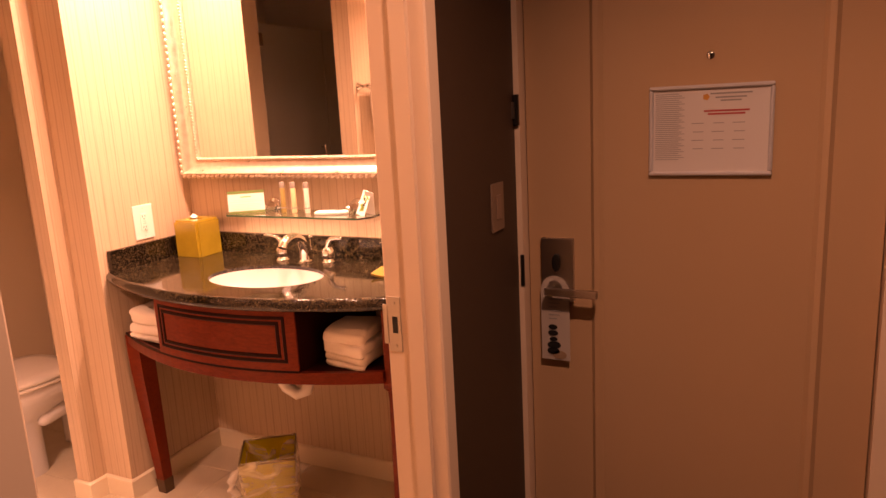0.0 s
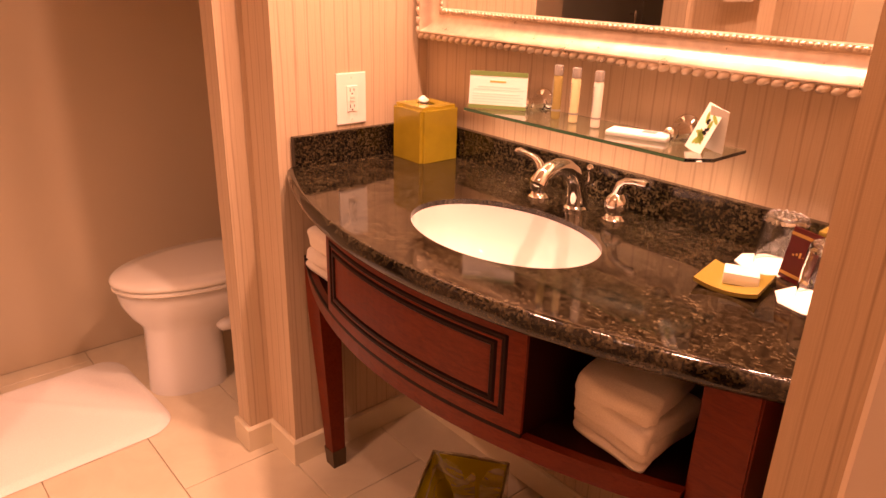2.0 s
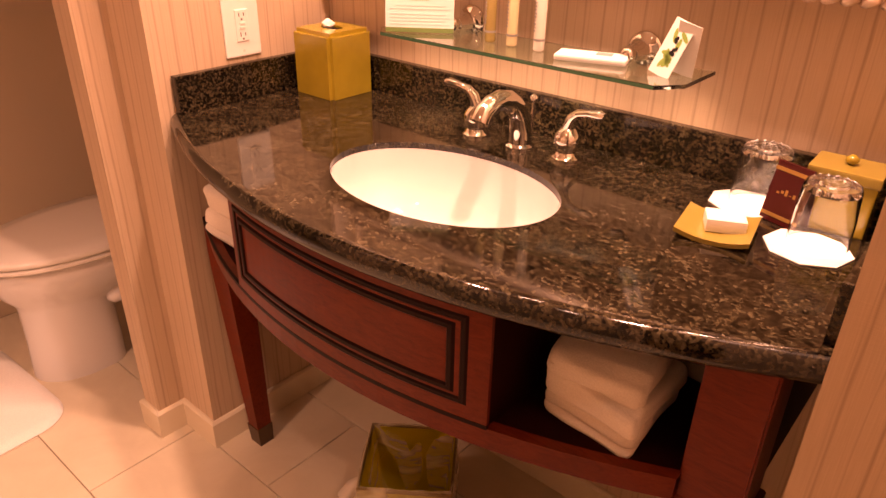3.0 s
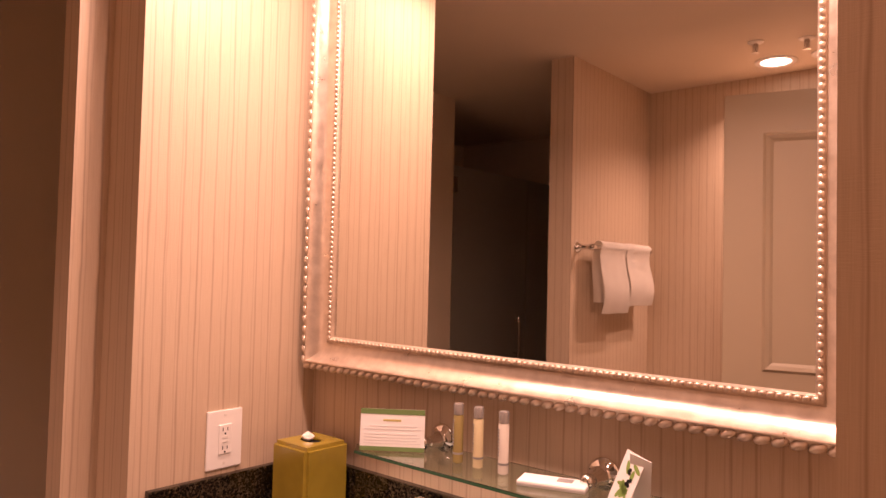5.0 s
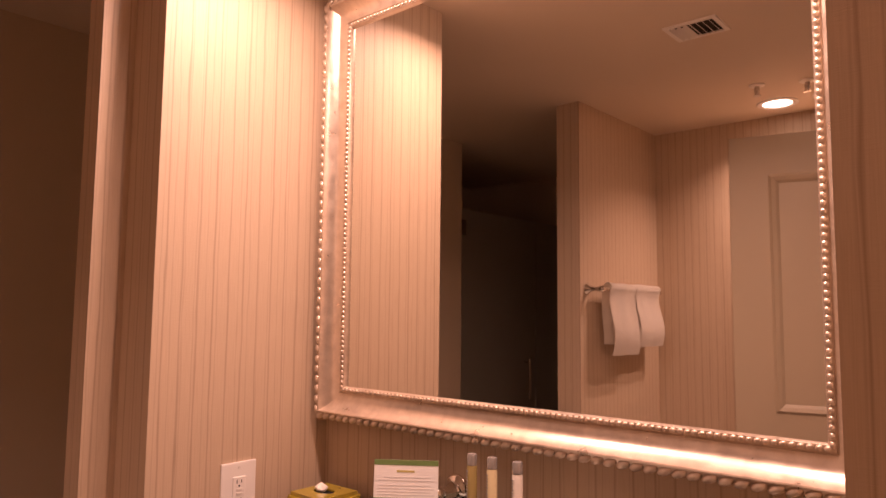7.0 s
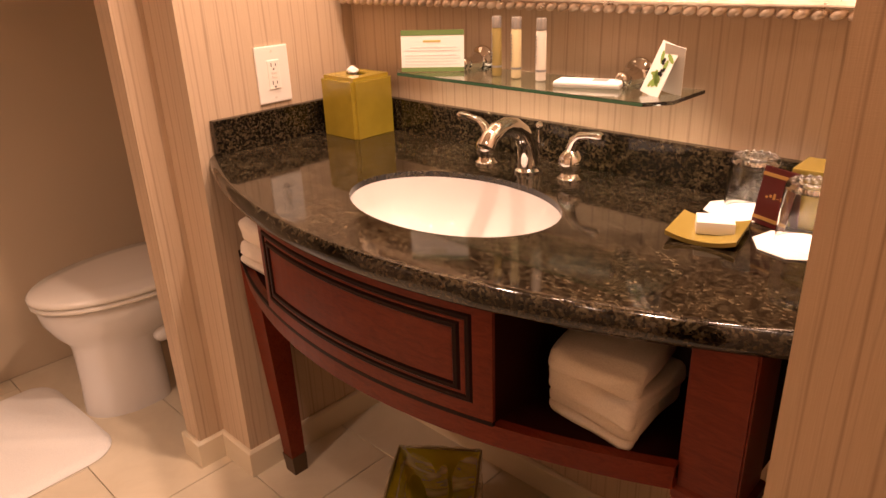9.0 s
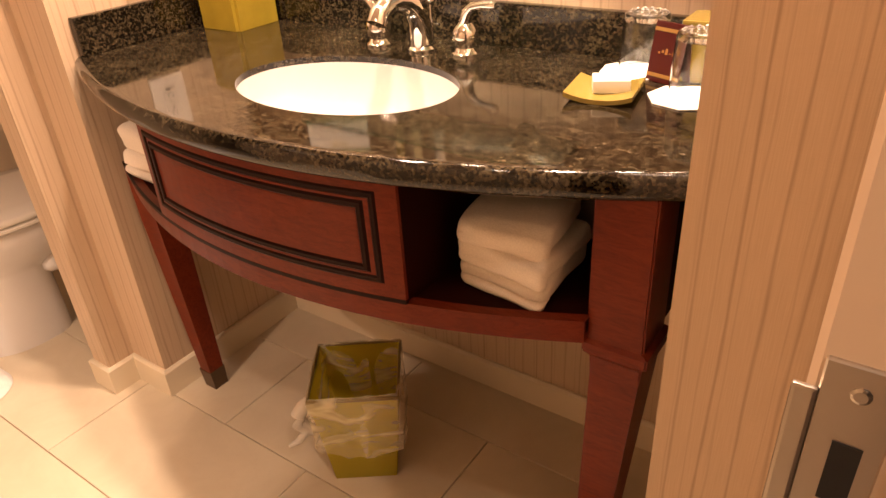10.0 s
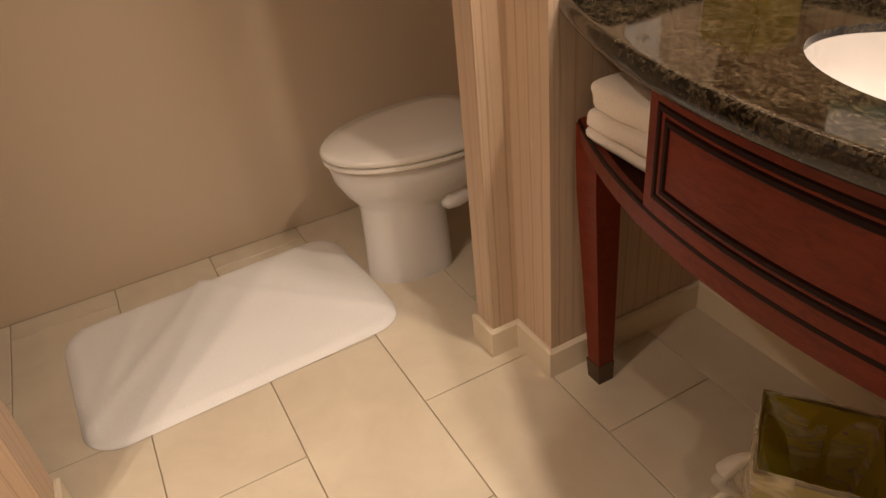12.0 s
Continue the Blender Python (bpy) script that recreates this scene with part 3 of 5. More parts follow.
part("back_panel", boxes((LX0, -0.012, Z_RAIL + 0.01, LX1, -0.003, Z_UNDER)), M["woodshade"], vanity)
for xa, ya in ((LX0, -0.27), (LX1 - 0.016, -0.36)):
    part("side_panel", boxes((xa, ya, Z_RAIL, xa + 0.016, -0.012, Z_UNDER)), M["woodshade"], vanity)
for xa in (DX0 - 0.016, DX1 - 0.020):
    part("divider", boxes((xa, front(xa, INS + 0.02), Z_SHELF, xa + 0.016, -0.012, Z_UNDER)), M["woodshade"], vanity)
drawer = part("drawer", arc_slab(DX0, DX1, 0.684, Z_UNDER, INS - 0.002, 0.006), M["wood"], vanity, "mahogany drawer front with double moulding")


def bow_frame(x0, x1, z0, z1, w, d, inset):
    """A moulding round a rectangle on the bowed front."""
    bm = bmesh.new()
    n = 22
    for a, h in ((0.0, 0.0), (w * 0.25, d), (w * 0.75, d), (w, 0.0)):
        xs = [x0 + a + (x1 - x0 - 2 * a) * i / n for i in range(n + 1)]
        for x in xs:
            bm.verts.new((x, front(x, inset - h), z0 + a))
        for x in reversed(xs):
            bm.verts.new((x, front(x, inset - h), z1 - a))
    bm.verts.ensure_lookup_table()
    m = 2 * (n + 1)
    for r in range(3):
        for k in range(m):
            i, j = m * r + k, m * r + (k + 1) % m
            bm.faces.new([bm.verts[q] for q in (i, j, j + m, i + m)])
    return bm


DARKW = mat("dark_glaze", (0.012, 0.0018, 0.0008), 0.45, Specular_IOR_Level=0.12)
part("outer_moulding", bow_frame(DX0 + 0.020, DX1 - 0.032, 0.708, Z_UNDER - 0.018, 0.012, 0.005, INS - 0.002), DARKW, drawer, "dark glazed moulding")
part("inner_moulding", bow_frame(DX0 + 0.040, DX1 - 0.052, 0.7245, Z_UNDER - 0.0345, 0.013, 0.007, INS - 0.002), DARKW, drawer, "dark glazed moulding")
part("rail_bead", arc_slab(LX0 + 0.03, DX1, 0.6765, 0.6835, INS - 0.003, 0.006), DARKW, vanity)


def vanity_leg(rings):
    """Square post and tapered leg: rows of (half width, x, y, z) from the top down."""
    leg = bmesh.new()
    rs = []
    for h, cx, cy, z in rings:
        rs.append([leg.verts.new((cx + sx * h, cy + sy * h, z)) for sx, sy in ((-1, -1), (1, -1), (1, 1), (-1, 1))])
    for a, b in zip(rs, rs[1:]):
        for k in range(4):
            leg.faces.new((a[k], a[(k + 1) % 4], b[(k + 1) % 4], b[k]))
    leg.faces.new(rs[0])
    leg.faces.new(rs[-1][::-1])
    bmesh.ops.bevel(leg, geom=[e for e in leg.edges if abs(e.verts[0].co.z - e.verts[1].co.z) > 0.01], offset=0.003, segments=2, affect="EDGES")
    ob = part("leg", leg, M["wood"], vanity)
    h, cx, cy, _ = rings[-3]
    g, dx, dy, _ = rings[-2]
    cap = bmesh.new()
    lo, hi = [[cap.verts.new((px + sx * r, py + sy * r, z)) for sx, sy in ((-1, -1), (1, -1), (1, 1), (-1, 1))] for r, px, py, z in ((g + 0.002, dx, dy, 0.0), (h + 0.002, cx, cy, rings[-3][3]))]
    for k in range(4):
        cap.faces.new((lo[k], lo[(k + 1) % 4], hi[(k + 1) % 4], hi[k]))
    cap.faces.new(lo[::-1])
    cap.faces.new(hi)
    part("foot_cap", cap, M["sabot"], ob, "dark bronze cap on the leg's foot")
    return ob


vanity_leg([(0.034, 0.053, -0.402, 0.668), (0.034, 0.053, -0.402, 0.60), (0.033, 0.054, -0.401, 0.52), (0.0215, 0.072, -0.392, 0.058), (0.019, 0.0745, -0.391, 0.004), (0.017, 0.075, -0.391, 0.0)])
vanity_leg([(0.043, 1.225, -0.410, Z_UNDER), (0.043, 1.225, -0.410, 0.640), (0.049, 1.227, -0.410, 0.634), (0.049, 1.227, -0.410, 0.618), (0.040, 1.226, -0.408, 0.604), (0.038, 1.225, -0.408, 0.57), (0.0245, 1.196, -0.408, 0.06), (0.023, 1.193, -0.408, 0.004), (0.021, 1.193, -0.408, 0.0)])

# ---- mirror ----
MX0, MX1, MZ0, MZ1 = 0.020, 1.270, 1.227, 2.320
mirror = thing("wall_mirror", "large wall mirror in a silver-leaf frame with rope and bead edges", "mirror")
GY = -0.020


def frame_ring(prof):
    """A mitred frame; prof rows of (in from the edge, out from the wall)."""
    bm = bmesh.new()
    for a, h in prof:
        for x, z in ((MX0 + a, MZ0 + a), (MX1 - a, MZ0 + a), (MX1 - a, MZ1 - a), (MX0 + a, MZ1 - a)):
            bm.verts.new((x, -h, z))
    bm.verts.ensure_lookup_table()
    for r in range(len(prof) - 1):
        for k in range(4):
            i, j = 4 * r + k, 4 * r + (k + 1) % 4
            bm.faces.new([bm.verts[q] for q in (i, j, j + 4, i + 4)])
    return bm


part("frame", frame_ring([(0.004, 0.001), (0.003, 0.046), (0.006, 0.052), (0.013, 0.055), (0.0145, 0.060), (0.017, 0.061), (0.0195, 0.060), (0.021, 0.056), (0.024, 0.051), (0.030, 0.043), (0.038, 0.036), (0.047, 0.031), (0.056, 0.0285), (0.063, 0.0275), (0.0635, 0.024), (0.066, 0.024), (0.067, 0.029), (0.077, 0.029), (0.079, 0.026), (0.080, GY * -1)]), M["silver"], mirror, "champagne silver-leaf moulding", 25)
part("glass", boxes((MX0 + 0.07, GY, MZ0 + 0.07, MX1 - 0.07, GY + 0.012, MZ1 - 0.07)), M["mirror"], mirror, "clear mirror glass")


def bead_row(a, out, step, size, twist):
    """Beads round the frame at a from its edge, one mesh."""
    verts, faces = [], []
    unit = bmesh.new()
    bmesh.ops.create_uvsphere(unit, u_segments=8, v_segments=6, radius=1.0)
    uv = [v.co.copy() for v in unit.verts]
    uf = [[v.index for v in f.verts] for f in unit.faces]
    unit.free()
    corners = [(MX0 + a, MZ0 + a), (MX1 - a, MZ0 + a), (MX1 - a, MZ1 - a), (MX0 + a, MZ1 - a)]
    for k in range(4):
        (x0, z0), (x1, z1) = corners[k], corners[(k + 1) % 4]
        ln = math.hypot(x1 - x0, z1 - z0)
        n = max(1, round(ln / step))
        ang = math.atan2(z1 - z0, x1 - x0)
        for i in range(n):
            f = (i + 0.5) / n
            rot = pose(0, 0, 0) @ Matrix.Rotation(-(ang + twist), 4, "Y")
            m = Matrix.Translation((x0 + (x1 - x0) * f, -out, z0 + (z1 - z0) * f)) @ rot @ Matrix.Diagonal((*size, 1))
            o = len(verts)
            verts += [tuple(m @ v) for v in uv]
            faces += [[q + o for q in fc] for fc in uf]
    me = bpy.data.meshes.new("beads")
    me.from_pydata(verts, [], faces)
    me.polygons.foreach_set("use_smooth", [True] * len(me.polygons))
    me.materials.append(M["silver"])
    return me


rope = new("rope_edge", bead_row(0.0065, 0.0520, 0.0250, (0.0150, 0.0088, 0.0082), 0.42))
rope.parent = mirror
tagged(rope, "twisted rope outer edge", kind="stuff")
beads = new("bead_edge", bead_row(0.0720, 0.0295, 0.0125, (0.0064, 0.0036, 0.0046), 0.35))
beads.parent = mirror
tagged(beads, "fine beaded inner edge", kind="stuff")

# ---- toilet ----


def egg(y0, y1, half, z, n=40, cx=-0.645, square=0.0):
    """An elongated oval ring from the front y0 to the back y1."""
    out = []
    mid = y1 - half * 0.95
    for k in range(n):
        a = 2 * math.pi * k / n
        c, s = math.cos(a), math.sin(a)
        x = cx + half * c
        y = mid + (s * (y1 - mid) if s > 0 else s * (mid - y0))
        if s > 0:
            x = cx + half * math.copysign(abs(c) ** 0.6, c)
            y = mid + (abs(s) ** 0.6) * (y1 - mid)
        out.append((x, y, z))
    return out


def loft(rings, cap0=True, cap1=True):
    bm = bmesh.new()
    rs = [[bm.verts.new(p) for p in r] for r in rings]
    for a, b in zip(rs, rs[1:]):
        for k in range(len(a)):
            bm.faces.new((a[k], a[(k + 1) % len(a)], b[(k + 1) % len(b)], b[k]))
    if cap0:
        bm.faces.new(rs[0][::-1])
    if cap1:
        bm.faces.new(rs[-1])
    return bm


toilet = thing("toilet", "white porcelain toilet with closed elongated lid on the tiled floor", "toilet", at=(-0.012, 0.010, 0))
part("bowl", loft([egg(-0.700, -0.44, 0.110, 0.0), egg(-0.698, -0.44, 0.109, 0.03), egg(-0.693, -0.44, 0.107, 0.12), egg(-0.692, -0.44, 0.107, 0.238), egg(-0.698, -0.40, 0.114, 0.258), egg(-0.728, -0.30, 0.146, 0.296), egg(-0.752, -0.20, 0.176, 0.345), egg(-0.760, -0.20, 0.184, 0.388), egg(-0.756, -0.20, 0.181, 0.398)]), M["porcelain"], toilet, "", 60)
part("seat", loft([egg(-0.764, -0.27, 0.186, 0.401), egg(-0.772, -0.265, 0.192, 0.406), egg(-0.772, -0.265, 0.192, 0.413), egg(-0.766, -0.27, 0.187, 0.417)]), M["seat"], toilet, "", 50)
part("lid", loft([egg(-0.768, -0.27, 0.188, 0.420), egg(-0.775, -0.262, 0.194, 0.425), egg(-0.775, -0.262, 0.194, 0.434), egg(-0.766, -0.27, 0.187, 0.442), egg(-0.70, -0.32, 0.13, 0.449), egg(-0.6, -0.40, 0.05, 0.451)]), M["seat"], toilet, "", 60)
part("foot", bevelled(boxes((-0.720, -0.27, 0.0, -0.600, -0.012, 0.385)), 0.03, 3), M["porcelain"], toilet, "", 40)
part("trapway", tube([(-0.560, -0.478, 0.225), (-0.556, -0.465, 0.228), (-0.552, -0.44, 0.236), (-0.552, -0.38, 0.252), (-0.56, -0.28, 0.25), (-0.57, -0.22, 0.2)], [0.012, 0.030, 0.038, 0.042, 0.045, 0.048], 18), M["porcelain"], toilet, "", 60)

# ---- bath mat ----


def bath_mat():
    bm = bmesh.new()
    w, h, r, nx, ny = 0.282, 0.432, 0.10, 30, 46

    def inside(x, y):
        dx, dy = max(abs(x) - (w - r), 0), max(abs(y) - (h - r), 0)
        return math.hypot(dx, dy)
    grid = {}
    for i in range(nx + 1):
        for j in range(ny + 1):
            x, y = -w + 2 * w * i / nx, -h + 2 * h * j / ny
            d = inside(x, y)
            if d > r:
                cx, cy = math.copysign(w - r, x), math.copysign(h - r, y)
                k = r / d
                x, y = cx + (x - cx) * k, cy + (y - cy) * k
                d = r
            edge = min(1.0, (r - d) / 0.012) if d > 0 else min(1.0, (min(w - abs(x), h - abs(y))) / 0.012)
            edge = max(0.0, edge)
            ripple = 0.009 * math.exp(-((x * 0.8 + y + 0.24 + 0.02 * math.sin(9 * x)) / 0.020) ** 2) + 0.005 * math.exp(-((x * 0.5 + y + 0.33) / 0.016) ** 2) + 0.0055 * math.exp(-((y - 0.9 * x - 0.22) / 0.022) ** 2)
            z = 0.002 + 0.011 * math.sqrt(edge) + (ripple + 0.003 * noise.noise((x * 9, y * 9, 0))) * edge
            grid[i, j] = bm.verts.new((x, y, z))
    for i in range(nx):
        for j in range(ny):
            try:
                bm.faces.new((grid[i, j], grid[i + 1, j], grid[i + 1, j + 1], grid[i, j + 1]))
            except ValueError:
                pass
    bmesh.ops.remove_doubles(bm, verts=bm.verts, dist=0.0005)
    return bm


rug = part("bath_mat", bath_mat(), towel_mat("mat_cotton", (0.84, 0.81, 0.77)), None, "white cotton terry bath mat with rounded corners lying on the tiles", 60)
tagged(rug, category="bath mat")
rug.matrix_world = pose(-0.662, -1.128, 0, 0, 0, 2.5)

# ---- waste bin ----
bin_ob = thing("waste_bin", "square tapered olive-gold waste bin with a clear plastic liner", "waste bin", at=(0.609, -0.369, 0), turn=36)
OLIVE = mat("olive_acrylic_bin", (0.46, 0.40, 0.02), 0.22, Coat_Weight=0.2)
_o = Net(OLIVE)
_t = _o.add("ShaderNodeBsdfTranslucent", Color=(0.82, 0.74, 0.05, 1))
_x = _o.add("ShaderNodeMixShader", Fac=0.5)
_o.link(_o.b.outputs[0], _x.inputs[1])
_o.link(_t.outputs[0], _x.inputs[2])
_o.link(_x.outputs[0], OLIVE.node_tree.nodes["Material Output"].inputs["Surface"])
def taper(h0, z0, h1, z1, t):
    bm = bmesh.new()
    rows = [[(-h0, -h0, z0), (h0, -h0, z0), (h0, h0, z0), (-h0, h0, z0)], [(-h1, -h1, z1), (h1, -h1, z1), (h1, h1, z1), (-h1, h1, z1)],
            [(-h1 + t, -h1 + t, z1), (h1 - t, -h1 + t, z1), (h1 - t, h1 - t, z1), (-h1 + t, h1 - t, z1)], [(-h0 + t, -h0 + t, z0 + t), (h0 - t, -h0 + t, z0 + t), (h0 - t, h0 - t, z0 + t), (-h0 + t, h0 - t, z0 + t)]]
    rs = [[bm.verts.new(p) for p in r] for r in rows]
    for a, b in zip(rs, rs[1:]):
        for k in range(4):
            bm.faces.new((a[k], a[(k + 1) % 4], b[(k + 1) % 4], b[k]))
    bm.faces.new(rs[0][::-1])
    bm.faces.new(rs[-1])
    bmesh.ops.bevel(bm, geom=bm.edges[:], offset=0.002, segments=2, affect="EDGES")
    return bm


part("body", taper(0.071, 0.0, 0.096, 0.265, 0.004), OLIVE, bin_ob)
part("rim", merge(*[bevelled(boxes(b), 0.002, 1) for b in ((-0.099, -0.099, 0.258, 0.099, -0.093, 0.268), (-0.099, 0.093, 0.258, 0.099, 0.099, 0.268), (-0.099, -0.093, 0.258, -0.093, 0.093, 0.268), (0.093, -0.093, 0.258, 0.099, 0.093, 0.268))]), mat("dark_rim", (0.16, 0.11, 0.02), 0.35), bin_ob, "darker metal rim")
LINER = mat("clear_liner", (0.90, 0.82, 0.58), 0.28, Alpha=0.2, IOR=1.3)
_n = Net(LINER)
_f = _n.noise(2.6, 2, _n.coords((2.5, 2.5, 8)), 0.5, 1.2)
_n.link(_n.ramp(_f, [(0.34, (0.14,) * 3), (0.52, (0.28,) * 3), (0.70, (0.60,) * 3)]), _n.b.inputs["Alpha"])


def liner():
    bm = bmesh.new()
    n = 48
    rows = []
    for r, z, wob in ((0.074, 0.06, 0.004), (0.083, 0.16, 0.010), (0.088, 0.22, 0.006), (0.0975, 0.2715, 0.003), (0.1025, 0.264, 0.004), (0.104, 0.22, 0.010), (0.103, 0.17, 0.012), (0.102, 0.118, 0.012), (0.100, 0.104, 0.012)):
        ring = []
        for k in range(n):
            a = 2 * math.pi * k / n
            c, s = math.cos(a), math.sin(a)
            q = 1 / max(abs(c), abs(s)) ** 0.86
            rr = r * q + wob * noise.noise((3 * c, 3 * s, z * 9))
            zz = z + (0.020 * noise.noise((2.2 * c, 2.2 * s, 5)) if 0.08 < z < 0.13 else 0.004 * noise.noise((6 * c, 6 * s, 2)))
            ring.append((rr * c, rr * s, zz))
        rows.append(ring)
    return loft(rows, False, False)


ln = part("liner", liner(), LINER, bin_ob, "clear thin plastic liner folded over the rim", 70)
ln.visible_shadow = False
part("liner_knot", merge(tube([(-0.100, -0.02, 0.215), (-0.122, -0.028, 0.200), (-0.138, -0.032, 0.172), (-0.140, -0.032, 0.145), (-0.122, -0.03, 0.120), (-0.102, -0.025, 0.110)], [0.008, 0.014, 0.018, 0.019, 0.014, 0.006], 12), tube([(-0.125, -0.035, 0.125), (-0.145, -0.055, 0.112), (-0.165, -0.065, 0.108)], [0.010, 0.008, 0.004], 8)), mat("liner_bunch", (0.86, 0.80, 0.70), 0.35, Alpha=0.5), bin_ob, "knotted corner of the liner", 60)

# ---- folded towels ----


def folded(w, d, h, layers, seed):
    """A folded towel: a soft rounded pad whose front shows the fold between its layers."""
    bm = bmesh.new()
    nx, ny, nz = 18, 20, 20
    half, r = Vector((w / 2, d / 2, h / 2)), h * 0.32
    cache = {}

    def vert(i, j, k):
        if (i, j, k) not in cache:
            p = Vector(((2 * i / nx - 1) * half.x, (2 * j / ny - 1) * half.y, (2 * k / nz - 1) * half.z))
            q = Vector([max(-(half[t] - r), min(half[t] - r, p[t])) for t in range(3)])
            off = p - q
            o = q + off.normalized() * r if off.length > 1e-6 else p
            f = o.z / half.z
            if o.y < -half.y + 0.02 or o.x < -half.x + 0.02:
                o.y += (0.012 * math.exp(-((f + 0.15) / 0.12) ** 2) if layers > 1 else 0.0)
                o.z -= 0.006 * (1 + o.x / half.x)
            o.x += 0.010 * noise.noise((o.y * 10, o.z * 22, seed))
            o.y += 0.009 * noise.noise((o.x * 12, o.z * 30, seed + 5))
            o.z += 0.010 * noise.noise((o.x * 10, o.y * 10, seed + 9)) * (1 if k > nz / 2 else 0.3)
            cache[i, j, k] = bm.verts.new((o.x, o.y, o.z + h / 2))
        return cache[i, j, k]
    for i in range(nx):
        for j in range(ny):
            for k in (0, nz):
                bm.faces.new((vert(i, j, k), vert(i + 1, j, k), vert(i + 1, j + 1, k), vert(i, j + 1, k)))
    for i in range(nx):
        for k in range(nz):
            for j in (0, ny):
                bm.faces.new((vert(i, j, k), vert(i + 1, j, k), vert(i + 1, j, k + 1), vert(i, j, k + 1)))
    for j in range(ny):
        for k in range(nz):
            for i in (0, nx):
                bm.faces.new((vert(i, j, k), vert(i, j + 1, k), vert(i, j + 1, k + 1), vert(i, j, k + 1)))
    return bm


def towel_stack(at, turn, w, d, folds, label):
    """Towels laid on each other; folds: (height, layers, turn, shift to the front) from the bottom up."""
    z = at[2]
    for i, (h, layers, tilt, lean) in enumerate(folds):
        ob = part("folded_towel", folded(w * (1 - 0.02 * i), d, h, layers, 7 * i + at[0] * 10), M["towel"], None, label, 70)
        tagged(ob, category="towel", group="folded towels on the vanity shelf")
        ob.matrix_world = pose(at[0] + 0.005 * (i % 2), at[1] - lean, z, 0, 0, turn + tilt)
        z += h * 0.93


towel_stack((1.046, -0.395, Z_SHELF + 0.002), 2, 0.150, 0.160, ((0.050, 2, -2, 0.0), (0.038, 1, -5, 0.008), (0.042, 1, 6, 0.000)), "folded white terry bath towel stacked on the open vanity shelf")
towel_stack((0.216, -0.385, Z_SHELF + 0.001), 0, 0.250, 0.19, ((0.066, 2, 0, 0.0), (0.058, 1, 3, -0.008)), "rolled-edge white hand towel on the open vanity shelf")

# ---- socket ----
socket = thing("wall_socket", "cream duplex wall socket with test buttons on the wallpaper", "socket", at=(0.0, -0.2615, 1.077))
part("cover_plate", bevelled(boxes((0.0005, -0.046, -0.067, 0.006, 0.046, 0.067)), 0.003, 2), M["white"], socket)
insert = part("receptacle", bevelled(boxes((0.006, -0.0165, -0.034, 0.0085, 0.0165, 0.034)), 0.001, 1), M["white"], socket)
for dz in (-0.021, 0.021):
    for dy, h in ((-0.006, 0.009), (0.006, 0.007)):
        part("slot", boxes((0.0085, dy - 0.001, dz - h / 2 + 0.002, 0.0088, dy + 0.001, dz + h / 2 + 0.002)), M["black"], insert)
    part("earth_hole", moved(lathe([(0.0024, 0), (0.0024, 0.0004)], 10), Matrix.Translation((0.0085, 0, dz - 0.008)) @ pose(0, 0, 0, 0, 90)), M["black"], insert)
for dz in (-0.0045, 0.0045):
    part("test_button", bevelled(boxes((0.0085, -0.007, dz - 0.003, 0.0098, 0.007, dz + 0.003)), 0.0006, 1), M["seat"], insert)
for dz in (-0.055, 0.055):
    part("screw", moved(lathe([(0.003, 0), (0.003, 0.0008)], 10), Matrix.Translation((0.006, 0, dz)) @ pose(0, 0, 0, 0, 90)), M["seat"], socket)

# ---- switch beside the mirror ----
niche_switch = thing("light_switch", "white rocker light switch on the wallpapered niche side", "light switch", at=(NICHE_R, -0.405, 1.150))
part("cover_plate", bevelled(boxes((-0.006, -0.036, -0.058, -0.0005, 0.036, 0.058)), 0.003, 2), M["white"], niche_switch)
part("rocker", bevelled(boxes((-0.010, -0.016, -0.033, -0.006, 0.016, 0.033)), 0.002, 2), M["white"], niche_switch)

# ---- tissue box ----


def amber_mat(name, c, rough=0.18):
    m = mat(name, c, rough, Coat_Weight=0.4, Coat_Roughness=0.1)
    n = Net(m)
    f = n.noise(14, 3, n.coords())
    n.base(n.ramp(f, [(0.3, tuple(x * 0.82 for x in c)), (0.7, c)]))
    return m


GOLD = amber_mat("olive_acrylic", (0.36, 0.265, 0.022))
tissue = thing("tissue_box", "olive-gold acrylic cube tissue box with a tissue poking out", "tissue box", at=(0.112, -0.094, TOPZ + 0.0005))
tb = bmesh.new()
h, w = 0.147, 0.0655
top = [(-w, -w), (w, -w), (w, w), (-w, w)]
vo = [tb.verts.new((x, y, h)) for x, y in top]
seg = 28
hole_ring = [tb.verts.new((0.031 * math.cos(2 * math.pi * k / seg), 0.020 * math.sin(2 * math.pi * k / seg), h)) for k in range(seg)]
eds = [tb.edges.new((r[i], r[(i + 1) % len(r)])) for r in (vo, hole_ring) for i in range(len(r))]
bmesh.ops.triangle_fill(tb, use_beauty=True, edges=eds)
vl = [tb.verts.new((x, y, 0)) for x, y in top]
for k in range(4):
    tb.faces.new((vl[k], vl[(k + 1) % 4], vo[(k + 1) % 4], vo[k]))
hl = [tb.verts.new((v.co.x, v.co.y, h - 0.004)) for v in hole_ring]
for k in range(seg):
    tb.faces.new((hole_ring[k], hole_ring[(k + 1) % seg], hl[(k + 1) % seg], hl[k]))
outer_edges = [e for e in tb.edges if (e.verts[0] in vo or e.verts[0] in vl) and (e.verts[1] in vo or e.verts[1] in vl) and len(e.link_faces) == 2]
bmesh.ops.bevel(tb, geom=outer_edges, offset=0.009, segments=4, affect="EDGES")
cube = part("cover", tb, GOLD, tissue)
